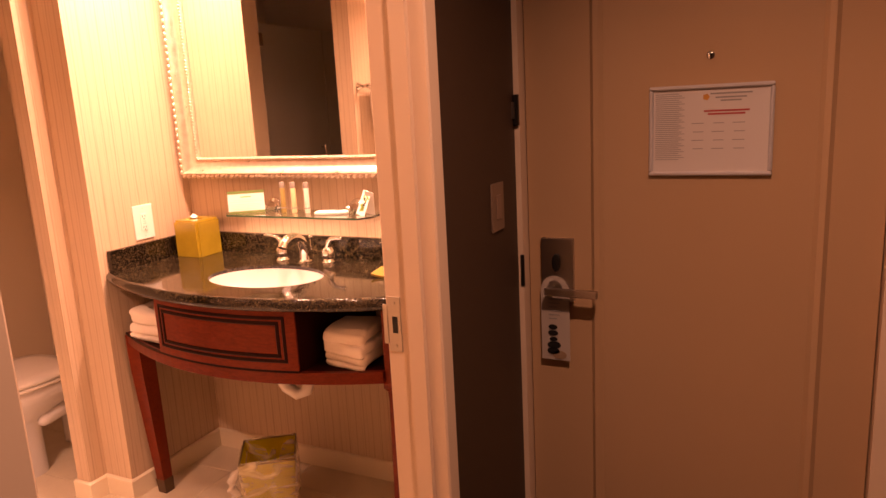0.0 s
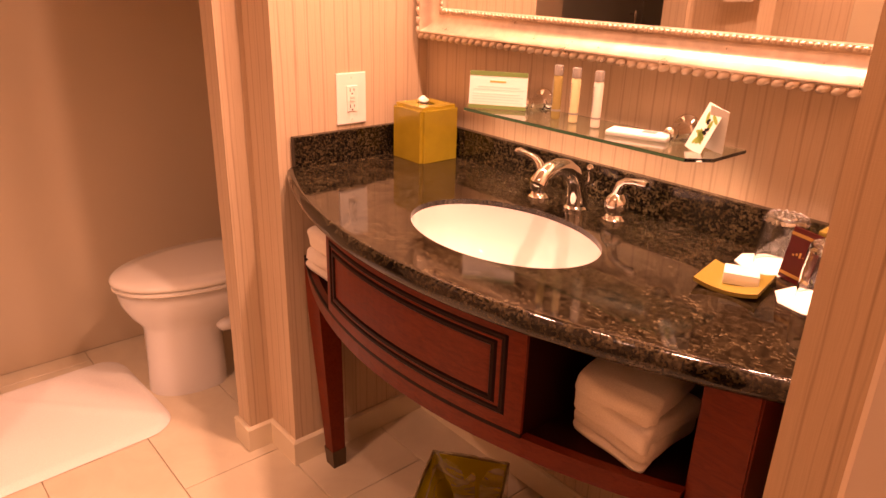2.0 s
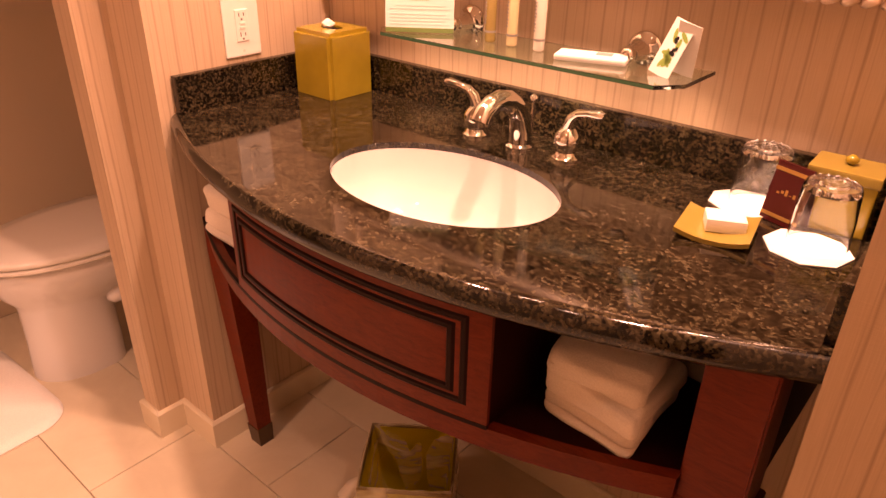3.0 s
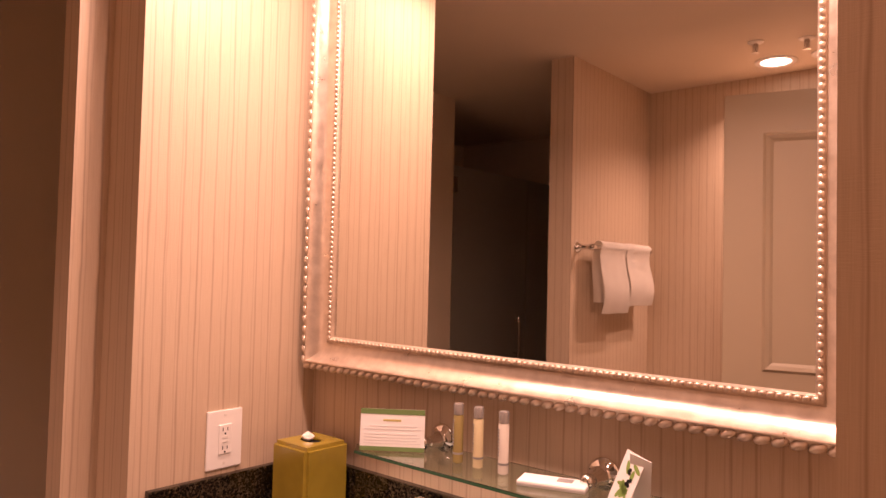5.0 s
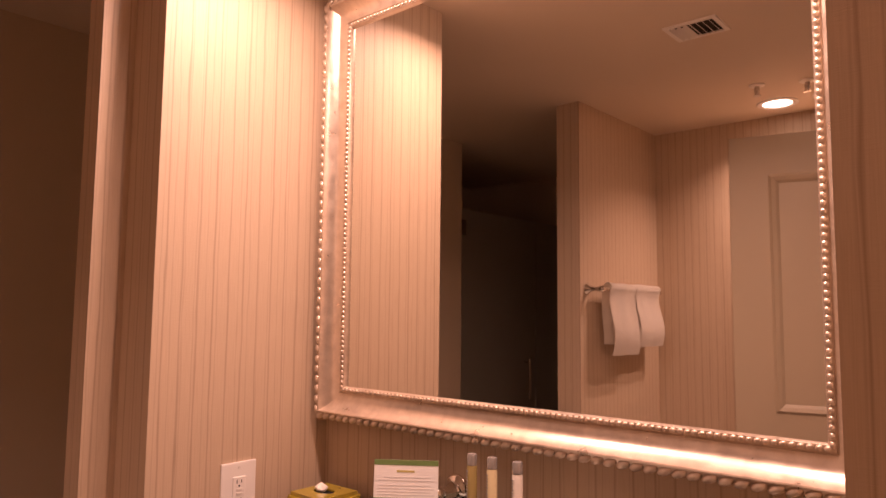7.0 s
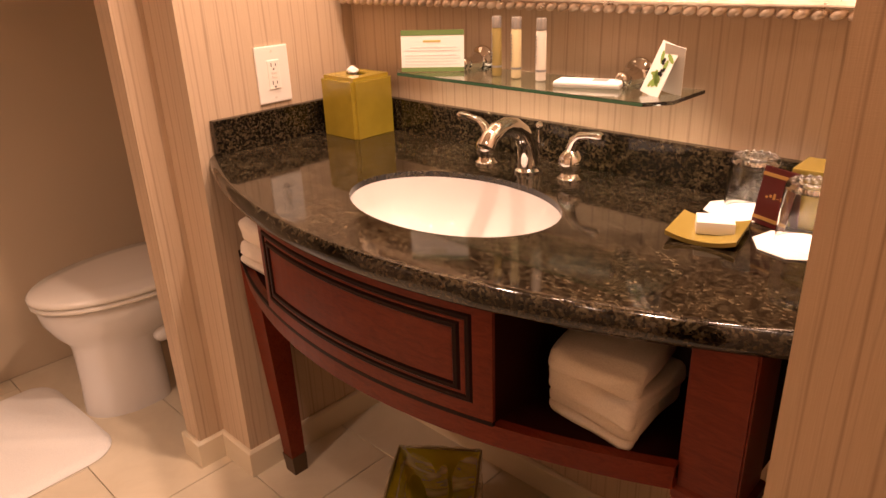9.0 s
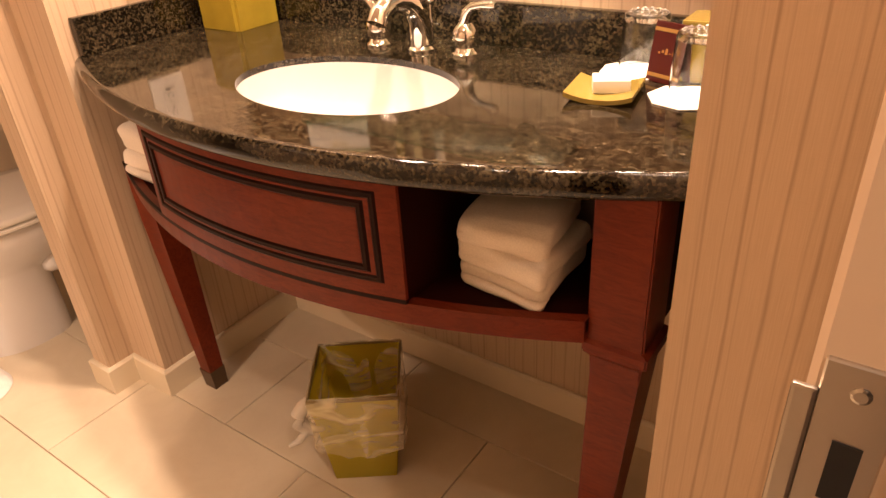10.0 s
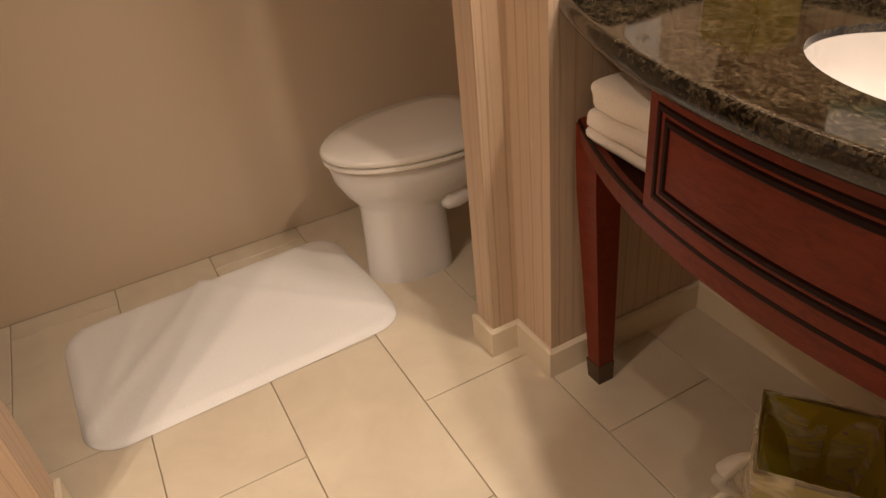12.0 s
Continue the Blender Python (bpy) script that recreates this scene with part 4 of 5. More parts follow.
part("opening", lathe([(0.031, h - 0.006), (0.031, h - 0.005)], 28, sy=0.65), M["black"], tissue)


def crumple(r, hgt, seed, n=18, m=8):
    rows = []
    for j in range(m + 1):
        f = j / m
        rr = r * (math.sin(math.pi * (0.12 + 0.84 * f))) * (1 - 0.25 * f)
        rows.append([((rr * (1 + 0.5 * noise.noise((math.cos(2 * math.pi * k / n) * 2 + seed, math.sin(2 * math.pi * k / n) * 2, f * 3)))) * math.cos(2 * math.pi * k / n),
                      (rr * (1 + 0.5 * noise.noise((math.cos(2 * math.pi * k / n) * 2 - seed, math.sin(2 * math.pi * k / n) * 2, f * 3)))) * math.sin(2 * math.pi * k / n),
                      hgt * f) for k in range(n)])
    return loft(rows)


part("tissue", moved(crumple(0.017, 0.022, 3), Matrix.Translation((-0.012, 0.0, h - 0.004))), M["towel"], tissue, "white tissue", 60)

# ---- glass shelf ----
SH_Z = 1.098
shelf = thing("glass_shelf", "clear glass shelf on chrome wall brackets below the mirror", "shelf")
GLASS = mat("shelf_glass", (0.80, 0.93, 0.86), 0.03, Transmission_Weight=1.0, IOR=1.45)
outline = [(0.315, -0.012), (0.315, -0.135), (0.350, -0.172), (0.938, -0.172), (0.972, -0.130), (0.972, -0.012)]
pane = part("glass_pane", bevelled(prism(outline, SH_Z - 0.007, SH_Z), 0.001, 1), GLASS, shelf, "clear glass pane with a green edge")
pane.visible_shadow = False
EDGE = mat("glass_edge", (0.05, 0.13, 0.07), 0.1)
part("glass_edge", boxes((0.350, -0.1728, SH_Z - 0.0062, 0.938, -0.1719, SH_Z - 0.0008)), EDGE, shelf, "green polished glass edge")
for bx in (0.449, 0.837):
    rose = moved(lathe([(0.033, 0.0), (0.033, 0.004), (0.028, 0.009), (0.020, 0.012), (0.016, 0.018), (0.013, 0.030), (0.012, 0.05)], 28), Matrix.Translation((bx, -0.0005, SH_Z + 0.012)) @ pose(0, 0, 0, 90))
    br = part("bracket", rose, M["chrome"], shelf, "chrome bracket", 40)
    part("clamp_ball", lathe([(0.002, -0.014), (0.009, -0.012), (0.014, -0.004), (0.014, 0.004), (0.010, 0.011), (0.002, 0.014)], 20, 0, 0), M["chrome"], br, "", 60).location = (bx, -0.064, SH_Z + 0.014)
    part("bracket_arm", tube([(bx, -0.03, SH_Z + 0.012), (bx, -0.062, SH_Z + 0.014)], [0.012, 0.010], 14), M["chrome"], br, "", 60)

# ---- things on the shelf ----
AMB = {
    "clear": mat("amber_lotion", (0.46, 0.36, 0.12), 0.08, Coat_Weight=0.6, Transmission_Weight=0.3),
    "cream": mat("yellow_lotion", (0.70, 0.60, 0.34), 0.15, Coat_Weight=0.5),
    "white": mat("white_lotion", (0.76, 0.70, 0.60), 0.2, Coat_Weight=0.5),
}
CAP = mat("grey_cap", (0.42, 0.40, 0.37), 0.25, 0.5)
for bx, kind, lab in ((0.566, "clear", "slim bottle of amber gel with silver cap on glass shelf"), (0.616, "cream", "slim bottle of yellow lotion with silver cap on glass shelf"), (0.676, "white", "slim bottle of white lotion with silver cap on glass shelf")):
    bt = thing("toiletry_bottle", lab, "bottle", "toiletry bottles on the shelf", at=(bx, -0.094, SH_Z + 0.0005), turn=-35)
    part("tube", lathe([(0.008, 0), (0.0103, 0.002), (0.0103, 0.092), (0.009, 0.095)], 20), AMB[kind], bt, "", 40)
    part("cap", lathe([(0.0100, 0.0955), (0.0100, 0.115), (0.009, 0.117)], 20), CAP, bt, "silver-grey cap", 40)
    part("base_band", lathe([(0.0106, 0.018), (0.0106, 0.022)], 20), M["ink"], bt, "", 40)
    part("label_text", boxes(*[(-0.004 + 0.0025 * (k % 2), -0.0109, 0.034 + 0.006 * k, 0.003 + 0.001 * (k % 3), -0.0101, 0.037 + 0.006 * k) for k in range(9)]), M["ink"], bt)

card = thing("notice_card", "white printed card with green bands standing on the shelf", "card", at=(0.414, -0.126, SH_Z + 0.001), turn=36)
CT = pose(0, 0, 0, -6)
part("sheet", moved(boxes((-0.068, -0.0006, 0.0, 0.068, 0.0006, 0.086)), CT), M["paperwhite"], card)
part("top_band", moved(boxes((-0.068, -0.0011, 0.075, 0.068, -0.0006, 0.086)), CT), M["green"], card, "green printed band")
part("bottom_band", moved(boxes((-0.068, -0.0011, 0.0, 0.068, -0.0006, 0.009)), CT), M["green"], card, "green printed band")
part("text_lines", moved(boxes(*[(-0.060 + 0.012 * (k == 0), -0.0011, 0.050 - 0.0062 * k - 0.004 * (k > 1), 0.052 + 0.008 * (k % 2), -0.0006, 0.0515 - 0.0062 * k - 0.004 * (k > 1)) for k in range(6)]), CT), mat("faint_print", (0.68, 0.66, 0.63), 0.7), card)
part("emblem", moved(boxes((-0.02, -0.0011, 0.061, 0.018, -0.0006, 0.065)), CT), mat("gold_print", (0.5, 0.42, 0.12), 0.6), card)

packet = thing("soap_packet", "flat white paper-wrapped packet lying on the glass shelf", "packet", at=(0.785, -0.092, SH_Z + 0.0005), turn=18)
part("wrapper", bevelled(boxes((-0.062, -0.026, 0, 0.062, 0.026, 0.011)), 0.005, 3), M["paperwhite"], packet, "", 50)
part("print_patch", boxes((0.006, -0.006, 0.0111, 0.034, 0.016, 0.0116)), M["ink"], packet)

leaf_card = thing("folded_card", "folded white card printed with green leaves and black olives", "card", at=(0.914, -0.108, SH_Z + 0.0005), turn=-12)
LT = pose(0, 0, 0, -16) @ pose(0, 0, 0, 0, 14, 0) @ Matrix.Diagonal((0.86, 1, 0.96, 1))
part("front_sheet", moved(boxes((-0.024, -0.0006, 0.0, 0.024, 0.0006, 0.094)), LT), M["paperwhite"], leaf_card)
part("back_sheet", moved(boxes((-0.024, -0.0006, 0.0, 0.024, 0.0006, 0.090)), Matrix.Translation((0.020, 0.034, 0)) @ pose(0, 0, 0, 12) @ pose(0, 0, 0, 0, 10, 0) @ Matrix.Diagonal((0.86, 1, 0.96, 1))), M["paperwhite"], leaf_card)
lb = bmesh.new()
random.seed(21)
for k in range(9):
    cx, cz, a = -0.011 + 0.024 * random.random(), 0.022 + 0.066 * random.random(), random.random() * 3
    pts = [(0.012 * math.cos(t), 0.0042 * math.sin(t)) for t in [2 * math.pi * q / 10 for q in range(10)]]
    f = lb.faces.new([lb.verts.new(LT @ Vector((cx + p * math.cos(a) - q * math.sin(a), -0.0010, cz + p * math.sin(a) + q * math.cos(a)))) for p, q in pts])
part("printed_leaves", lb, mat("leaf_print", (0.22, 0.33, 0.06), 0.6), leaf_card, "printed green leaves")
lb = bmesh.new()
for k in range(8):
    cx, cz = -0.002 + 0.012 * random.random(), 0.036 + 0.03 * random.random()
    lb.faces.new([lb.verts.new(LT @ Vector((cx + 0.0035 * math.cos(t), -0.0014, cz + 0.0035 * math.sin(t)))) for t in [2 * math.pi * q / 8 for q in range(8)]])
part("printed_olives", lb, M["black"], leaf_card, "printed black olives")

# ---- faucet ----
faucet = thing("faucet", "chrome widespread faucet with two lever handles and an arched spout", "faucet")
FZ = TOPZ + 0.0004


def faucet_handle(x, y, way):
    hd = part("handle_base", lathe([(0.027, 0), (0.027, 0.004), (0.022, 0.008), (0.0190, 0.014), (0.024, 0.022), (0.0260, 0.034), (0.0235, 0.046), (0.0145, 0.056), (0.010, 0.060), (0.011, 0.064), (0.006, 0.068)], 28), M["chrome"], faucet, "", 45)
    hd.location = (x, y, FZ)
    pts = [(0, 0, 0.058), (way * 0.007, -0.002, 0.078), (way * 0.020, -0.004, 0.089), (way * 0.040, -0.006, 0.093), (way * 0.064, -0.008, 0.095), (way * 0.073, -0.009, 0.095)]
    lv = part("lever", tube(pts, [0.012, 0.0105, 0.0080, 0.0070, 0.0095, 0.0060], 14), M["chrome"], faucet, "", 60)
    lv.location = (x, y, FZ)


faucet_handle(0.557, -0.115, -1)
faucet_handle(0.762, -0.107, 1)
sb = part("spout_base", lathe([(0.029, 0), (0.029, 0.004), (0.024, 0.008), (0.020, 0.013)], 28), M["chrome"], faucet, "", 45)
sb.location = (0.662, -0.112, FZ)
sp = part("spout", tube([(0, 0, 0.008), (0, -0.001, 0.034), (0, -0.008, 0.060), (0, -0.024, 0.084), (0, -0.046, 0.099), (0, -0.072, 0.105), (0, -0.098, 0.102), (0, -0.120, 0.091), (0, -0.130, 0.076)], [0.0235, 0.0215, 0.020, 0.019, 0.0185, 0.018, 0.0175, 0.0175, 0.0175], 22), M["chrome"], faucet, "", 70)
sp.location = (0.662, -0.112, FZ)
rod = part("lift_rod", tube([(0, 0, 0), (0, 0, 0.082)], 0.003, 10), M["chrome"], faucet)
rod.location = (0.664, -0.078, FZ)
rk = part("lift_knob", lathe([(0.002, 0), (0.007, 0.004), (0.008, 0.009), (0.006, 0.014), (0.002, 0.017)], 16), M["chrome"], faucet, "", 60)
rk.location = (0.664, -0.078, FZ + 0.078)

# ---- things on the counter ----
AMBER = mat("amber_acrylic", (0.30, 0.225, 0.045), 0.12, Coat_Weight=0.4)
dish = thing("soap_dish", "square amber acrylic soap dish with curved-up ends", "soap dish", at=(1.090, -0.217, TOPZ + 0.0005), turn=10)
dm = bmesh.new()
rows = []
for i in range(13):
    x = -0.052 + 0.104 * i / 12
    z = 0.009 * (abs(x) / 0.052) ** 2.2
    rows.append([dm.verts.new(c) for c in ((x, -0.052, z), (x, 0.052, z), (x, 0.052, z + 0.007), (x, -0.052, z + 0.007))])
for p, q in zip(rows, rows[1:]):
    for k in range(4):
        dm.faces.new((p[k], p[(k + 1) % 4], q[(k + 1) % 4], q[k]))
dm.faces.new(rows[0]), dm.faces.new(rows[-1][::-1])
part("tray", dm, AMBER, dish, "", 30)
bar = part("soap_bar", bevelled(boxes((-0.028, -0.022, 0, 0.028, 0.022, 0.020)), 0.003, 2), M["paperwhite"], None, "small white paper-wrapped soap bar on the amber dish", 40)
tagged(bar, category="soap")
bar.matrix_world = pose(1.098, -0.214, TOPZ + 0.0085, 0, 0, 26)

TUMBLER = mat("tumbler_glass", (0.97, 0.98, 0.97), 0.02, Transmission_Weight=1.0, IOR=1.42)


def tumbler(x, y, lab):
    t = thing("drinking_glass", lab, "glass", "upturned drinking glasses", at=(x, y, TOPZ + 0.0025))
    g = part("glass", lathe([(0.040, 0.0), (0.0415, 0.001), (0.0405, 0.045), (0.0375, 0.088), (0.035, 0.093), (0.020, 0.095), (0.020, 0.086), (0.034, 0.082), (0.0385, 0.045), (0.0392, 0.0015)], 32, cap=False), TUMBLER, t, "", 40)
    base = part("thick_base", lathe([(0.0195, 0.0862), (0.0195, 0.0948)], 32), TUMBLER, t)
    vs, fs = [], []
    for ring, cnt in ((0.0, 1), (0.010, 6), (0.020, 11), (0.029, 15)):
        for k in range(cnt):
            a = 2 * math.pi * k / cnt
            bx, by, o = ring * math.cos(a), ring * math.sin(a), len(vs)
            for zz, rr in ((0.0, 0.0036), (0.0022, 0.0026), (0.0034, 0.0006)):
                vs += [(bx + rr * math.cos(2 * math.pi * q / 8), by + rr * math.sin(2 * math.pi * q / 8), 0.0942 + zz - (0.0012 if ring > 0.025 else 0)) for q in range(8)]
            for lvl in range(2):
                fs += [[o + 8 * lvl + q, o + 8 * lvl + (q + 1) % 8, o + 8 * lvl + 8 + (q + 1) % 8, o + 8 * lvl + 8 + q] for q in range(8)]
            fs.append([o + 16 + q for q in range(8)])
    me = bpy.data.meshes.new("dimple_band")
    me.from_pydata(vs, [], fs)
    me.materials.append(TUMBLER)
    dob = new("dimple_band", me)
    dob.parent = t
    tagged(dob, "raised glass dots on the base", kind="stuff")
    for ob in (g, base, dob):
        ob.visible_shadow = False


def paper_doily(x, y, r, turn):
    d = part("paper_coaster", prism([(r * math.cos(2 * math.pi * k / 8 + 0.39), r * math.sin(2 * math.pi * k / 8 + 0.39)) for k in range(8)], 0.0, 0.0016), M["paperwhite"], None, "white octagonal paper coaster under an upturned glass")
    tagged(d, category="coaster", group="paper coasters")
    d.matrix_world = pose(x, y, TOPZ + 0.0006, 0, 0, turn)


paper_doily(1.086, -0.086, 0.058, 10)
tumbler(1.098, -0.077, "upturned clear drinking glass with a dimpled base on a paper coaster")
paper_doily(1.207, -0.182, 0.060, 30)
tumbler(1.214, -0.165, "upturned clear drinking glass with a dimpled base beside the amber box")

redcard = thing("tent_card", "dark red glossy card with gold bands standing on the counter", "card", at=(1.147, -0.130, TOPZ + 0.0006), turn=-20)
RT = pose(0, 0, 0, -10)
RED = mat("maroon_card", (0.055, 0.006, 0.005), 0.3)
part("front_sheet", moved(boxes((-0.030, -0.0008, 0.0, 0.030, 0.0008, 0.092)), RT), RED, redcard)
part("back_sheet", moved(boxes((-0.030, -0.0008, 0.0, 0.030, 0.0008, 0.092)), Matrix.Translation((0, 0.032, 0)) @ pose(0, 0, 0, 9)), RED, redcard)
GOLDP = mat("gold_ink", (0.42, 0.25, 0.07), 0.35, 0.5)
for gz in (0.078, 0.008):
    part("gold_band", moved(boxes((-0.030, -0.0014, gz, 0.030, -0.0008, gz + 0.0055)), RT), GOLDP, redcard, "gold printed band")
part("script_bars", moved(boxes(*[(-0.016 + 0.0068 * k, -0.0014, 0.044 + 0.002 * (k % 2), -0.012 + 0.0068 * k, -0.0008, 0.047 + 0.003 * (k % 3)) for k in range(5)]), RT), GOLDP, redcard)

caddy = thing("cotton_box", "lidded amber acrylic box in the counter's back corner", "box", at=(1.212, -0.068, TOPZ + 0.0006), turn=2)
part("body", bevelled(boxes((-0.046, -0.037, 0, 0.046, 0.037, 0.078)), 0.003, 2), GOLD, caddy)
cl = part("lid", bevelled(boxes((-0.049, -0.040, 0.0785, 0.049, 0.040, 0.095)), 0.003, 2), AMBER, caddy, "amber lid")
part("lid_knob", lathe([(0.004, 0.095), (0.009, 0.100), (0.009, 0.105), (0.003, 0.110)], 16), GOLD, cl, "", 50)

# ---- bag behind the towels ----
bag = thing("dryer_bag", "pale grey cloth bag with printed black word in the open shelf", "bag", at=(1.110, -0.20, Z_SHELF + 0.001), turn=-6)
part("body", bevelled(boxes((-0.075, -0.055, 0, 0.075, 0.055, 0.165)), 0.022, 3), mat("bag_cloth", (0.46, 0.42, 0.36), 0.85), bag, "", 50)
fc = bpy.data.curves.new("word", "FONT")
fc.body, fc.size, fc.align_x = "Soft", 0.030, "CENTER"
tmp_ob = bpy.data.objects.new("word", fc)
word_me = bpy.data.meshes.new_from_object(tmp_ob)
bpy.data.objects.remove(tmp_ob)
word_me.materials.append(M["black"])
word = new("printed_word", word_me)
word.parent = bag
word.matrix_basis = pose(0.035, -0.0556, 0.135, 90, 0, 0)

# ---- towel bar ----
rail = thing("towel_bar", "chrome towel bar on the wallpapered wall", "towel bar")
BZ, BX = 1.606, PART_X1 + 0.075
for by in (-1.655, -2.25):
    part("bar_mount", moved(lathe([(0.026, 0), (0.026, 0.005), (0.018, 0.012), (0.011, 0.030), (0.010, 0.055), (0.014, 0.066), (0.015, 0.080), (0.008, 0.090)], 24), Matrix.Translation((PART_X1 + 0.0005, by, BZ)) @ pose(0, 0, 0, 0, 90)), M["chrome"], rail, "", 50)
part("bar", tube([(BX, -1.655, BZ), (BX, -2.25, BZ)], 0.009, 14), M["chrome"], rail)


def hung_towel(y0, y1, front_drop, back_drop, seed, thick=0.026):
    """A towel folded over the bar."""
    prof = []
    for k in range(9):
        prof.append((BX + 0.024 + 0.014 * math.sin(k * 0.7), BZ - front_drop + front_drop * k / 8))
    for k in range(1, 8):
        a = math.pi * k / 8
        prof.append((BX + 0.024 * math.cos(a), BZ + 0.030 * math.sin(a)))
    for k in range(9):
        prof.append((BX - 0.024 - 0.006 * math.sin(k * 0.6), BZ - back_drop * k / 8))
    bm = bmesh.new()
    n = 14
    rows = []
    for i in range(n + 1):
        y = y0 + (y1 - y0) * i / n
        rows.append([bm.verts.new((x + 0.010 * noise.noise((y * 9 + seed, z * 3, seed)), y + 0.010 * noise.noise((z * 6, seed, 1.7)), z + 0.006 * noise.noise((y * 8, seed, 4)))) for x, z in prof])
    for p, q in zip(rows, rows[1:]):
        for k in range(len(prof) - 1):
            bm.faces.new((p[k], p[k + 1], q[k + 1], q[k]))
    bmesh.ops.solidify(bm, geom=bm.faces[:], thickness=thick)
    return bm


for y0, y1, fd, bd, sd in ((-1.715, -1.975, 0.30, 0.25, 2.0), (-1.965, -2.235, 0.27, 0.23, 7.0)):
    tw = part("hanging_towel", hung_towel(y0, y1, fd, bd, sd), M["towel"], None, "white terry hand towel folded over the chrome bar", 60)
    tagged(tw, category="towel", group="towels on the bar")

# ---- shower door ----
shower = thing("shower_door", "frameless glass shower door with chrome hinges, closed", "shower door", at=(WEST - 0.05, 0, 0))
SG = mat("satin_shower_glass", (0.42, 0.40, 0.32), 0.35, Transmission_Weight=0.55, IOR=1.4)
part("glass_panel", boxes((-0.005, -2.72, 0.02, 0.005, -1.925, 2.10)), SG, shower, "clear glass panel")
part("fixed_panel", boxes((-0.005, -3.095, 0.02, 0.005, -2.73, 2.10)), SG, shower, "clear fixed glass panel")
for hz in (0.30, 1.99):
    part("hinge", bevelled(boxes((-0.014, -1.985, hz - 0.045, 0.014, -1.902, hz + 0.045)), 0.003, 2), M["chrome"], shower, "square chrome hinge")
part("door_handle", tube([(0.04, -2.60, 0.95), (0.045, -2.60, 1.0), (0.045, -2.60, 1.15), (0.04, -2.60, 1.2)], 0.009, 12), M["chrome"], shower)
part("handle_post", tube([(0.005, -2.60, 0.97), (0.042, -2.60, 0.97)], 0.007, 10), M["chrome"], shower)
part("handle_post", tube([(0.005, -2.60, 1.18), (0.042, -2.60, 1.18)], 0.007, 10), M["chrome"], shower)

# ---- ceiling fittings ----
vent = thing("ceiling_vent", "white louvred air vent in the ceiling", "vent", at=(0.585, -1.130, CEIL), turn=0)
part("frame", merge(*[boxes(b) for b in ((-0.090, -0.072, -0.006, 0.090, -0.058, 0), (-0.090, 0.058, -0.006, 0.090, 0.072, 0), (-0.090, -0.058, -0.006, -0.074, 0.058, 0), (0.074, -0.058, -0.006, 0.090, 0.058, 0))]), M["white"], vent)
part("backing", boxes((-0.074, -0.058, -0.0015, 0.074, 0.058, -0.0005)), M["black"], vent)
for k in range(7):
    x = -0.063 + 0.021 * k
    tilt = -50 if k < 3 else 50
    part("slat", moved(boxes((-0.008, -0.058, -0.0008, 0.008, 0.058, 0.0008)), Matrix.Translation((x, 0, -0.007)) @ pose(0, 0, 0, 0, tilt)), M["white"], vent)
for sx, sy in ((0.552, -1.88), (0.732, -1.945)):
    s = thing("fire_sprinkler", "small pendent fire sprinkler in the ceiling", "sprinkler", "ceiling sprinklers", at=(sx, sy, CEIL))
    part("escutcheon", lathe([(0.032, -0.0005), (0.032, -0.004), (0.024, -0.008)], 24), M["white"], s, "", 40)
    part("body", lathe([(0.010, -0.008), (0.010, -0.020), (0.006, -0.024), (0.004, -0.040)], 14), M["steel"], s, "", 40)
    part("deflector", lathe([(0.016, -0.046), (0.016, -0.048)], 16), M["steel"], s)
    for q in (-0.009, 0.009):
        part("yoke_arm", tube([(q, 0, -0.018), (q * 1.1, 0, -0.034), (0, 0, -0.046)], 0.0018, 8), M["steel"], s)
# ---- lights ----
random.seed(9)


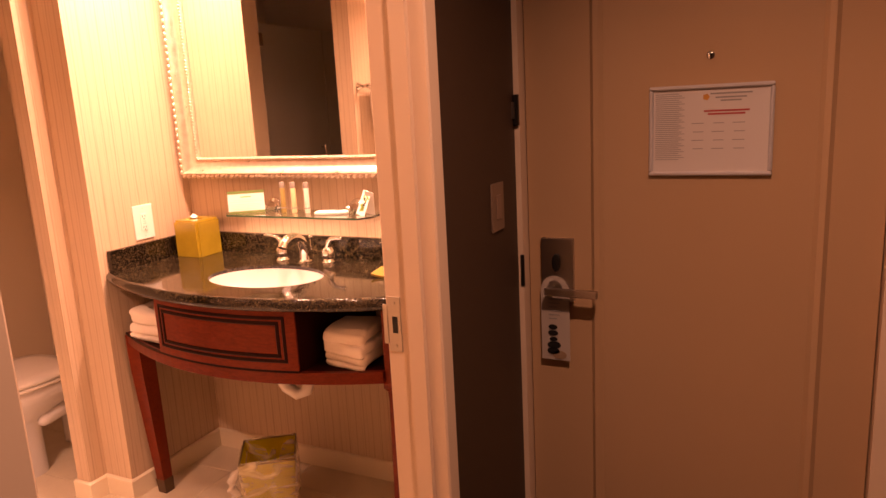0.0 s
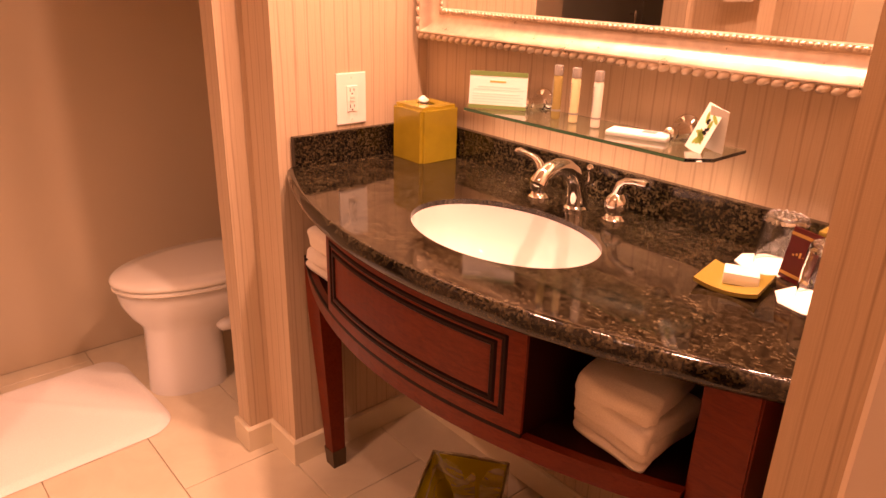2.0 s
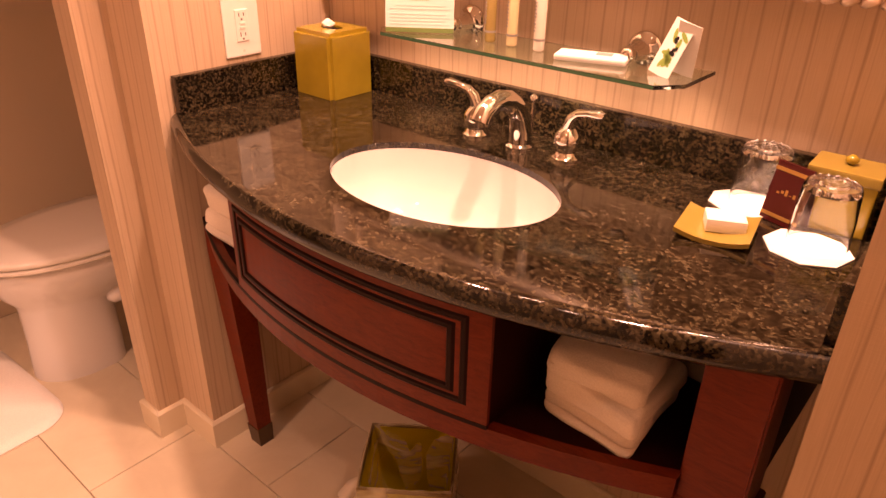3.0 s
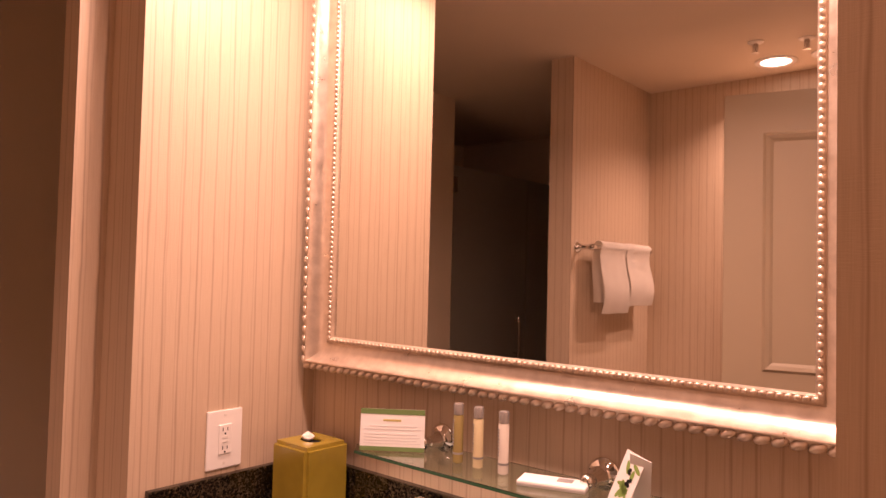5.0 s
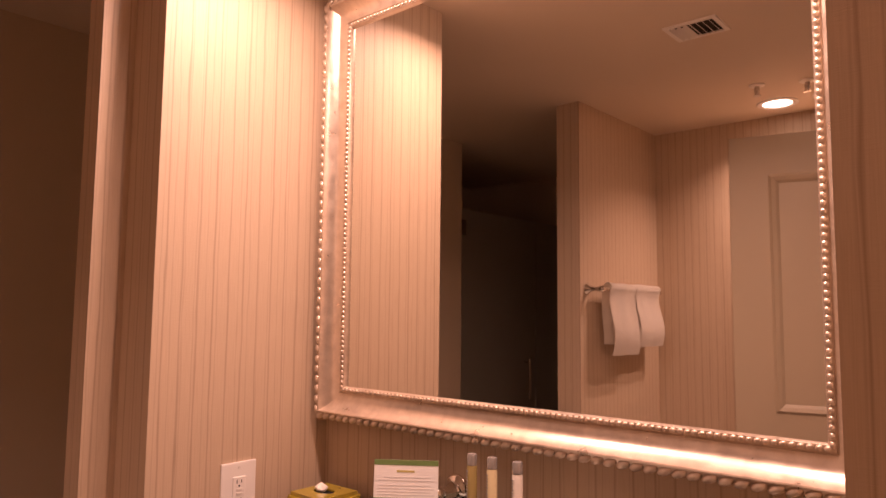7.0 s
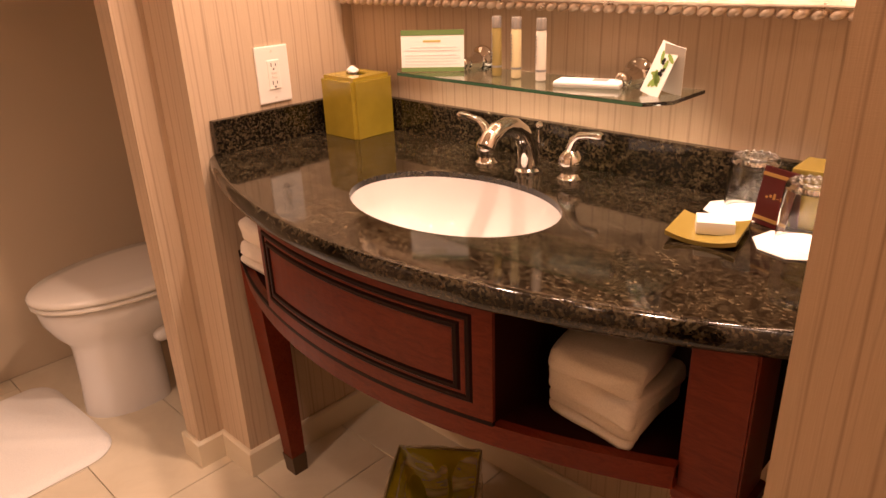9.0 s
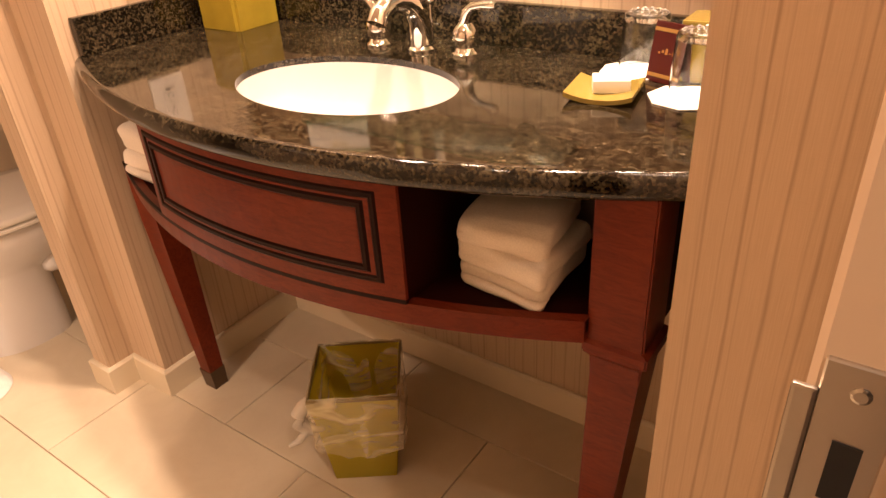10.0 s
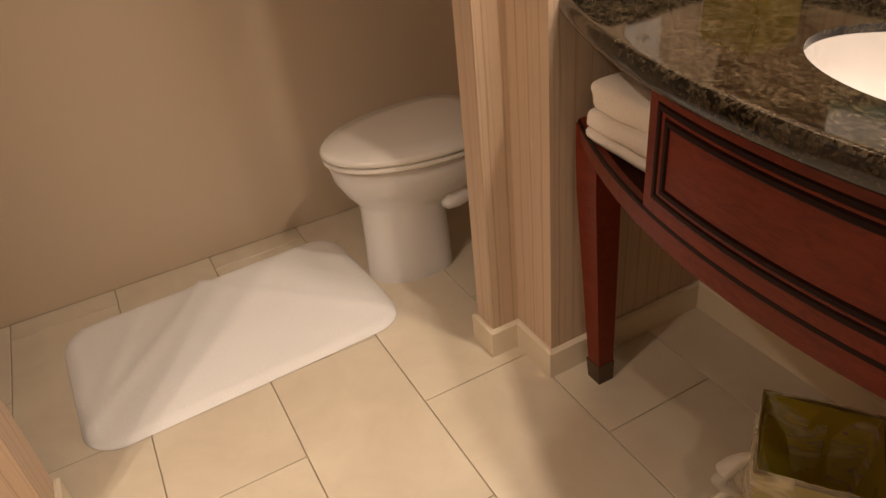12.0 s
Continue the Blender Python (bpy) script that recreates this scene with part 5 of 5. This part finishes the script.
def downlight(x, y, watts, colour=WARM):
    ob = thing("ceiling_downlight", "round recessed ceiling downlight with white trim, lit; set includes one added", "ceiling light", "recessed downlights", at=(x, y, CEIL))
    part("trim_ring", lathe([(0.088, -0.001), (0.088, -0.005), (0.080, -0.008), (0.064, -0.006), (0.062, -0.001)], 32), M["white"], ob, "white trim ring", 40)
    part("lens", lathe([(0.062, -0.0015), (0.062, -0.003)], 32), M["emit"], ob, "glowing lens")
    downlight_lamp(x, y, watts, 0.06, 130, colour)


# The last of these is the added fill, built like the others.
for x, y, w in DOWNLIGHTS:
    downlight(x, y, w)
for x, y, w in NICHE_LIGHTS:
    ob = thing("drop_lens_light", "round recessed light with a drop opal lens above the vanity, lit", "ceiling light", "niche lights", at=(x, y, CEIL))
    part("trim_ring", lathe([(0.080, -0.0005), (0.080, -0.004), (0.072, -0.007), (0.060, -0.005), (0.058, -0.0005)], 32), M["white"], ob, "white trim ring", 40)
    part("lens", lathe([(0.056, -0.001), (0.056, -0.014), (0.050, -0.024), (0.036, -0.028), (0.010, -0.029)], 32), M["emit"], ob, "glowing opal lens", 50)
    downlight_lamp(x, y, w, 0.10, 152).location.z = CEIL - 0.034
for x, y, w in HALL_LIGHTS:
    downlight(x, y, w)

# ---- floor tiles ----
TW, TH, GAP = 0.610, 0.305, 0.0024


def tile_bm(w, h):
    bm = boxes((0, 0, -0.009, w, h, 0.0))
    bmesh.ops.bevel(bm, geom=[e for e in bm.edges if e.verts[0].co.z > -0.001 and e.verts[1].co.z > -0.001], offset=0.0012, segments=1, affect="EDGES")
    return bm


tile_cache = {}
floor_ob = bpy.data.objects["floor"]
for row in range(-9, 2):
    y0 = -0.487 + row * TH
    shift = 0.222 if row % 2 == 0 else -0.096
    for col in range(-3, 3):
        x0 = shift + col * TW
        ax0, ax1 = max(x0, WEST), min(x0 + TW, DOORWALL_X)
        ay0, ay1 = max(y0, -3.1), min(y0 + TH, 0.0)
        if ax1 - ax0 < 0.02 or ay1 - ay0 < 0.02:
            continue
        key = (round(ax1 - ax0, 3), round(ay1 - ay0, 3))
        if key not in tile_cache:
            tile_cache[key] = mesh_of("tile", tile_bm(key[0] - GAP, key[1] - GAP), M["tile"])
        ob = new("tile", tile_cache[key])
        ob.parent = floor_ob
        ob.location = (ax0 + GAP / 2, ay0 + GAP / 2, 0.0)
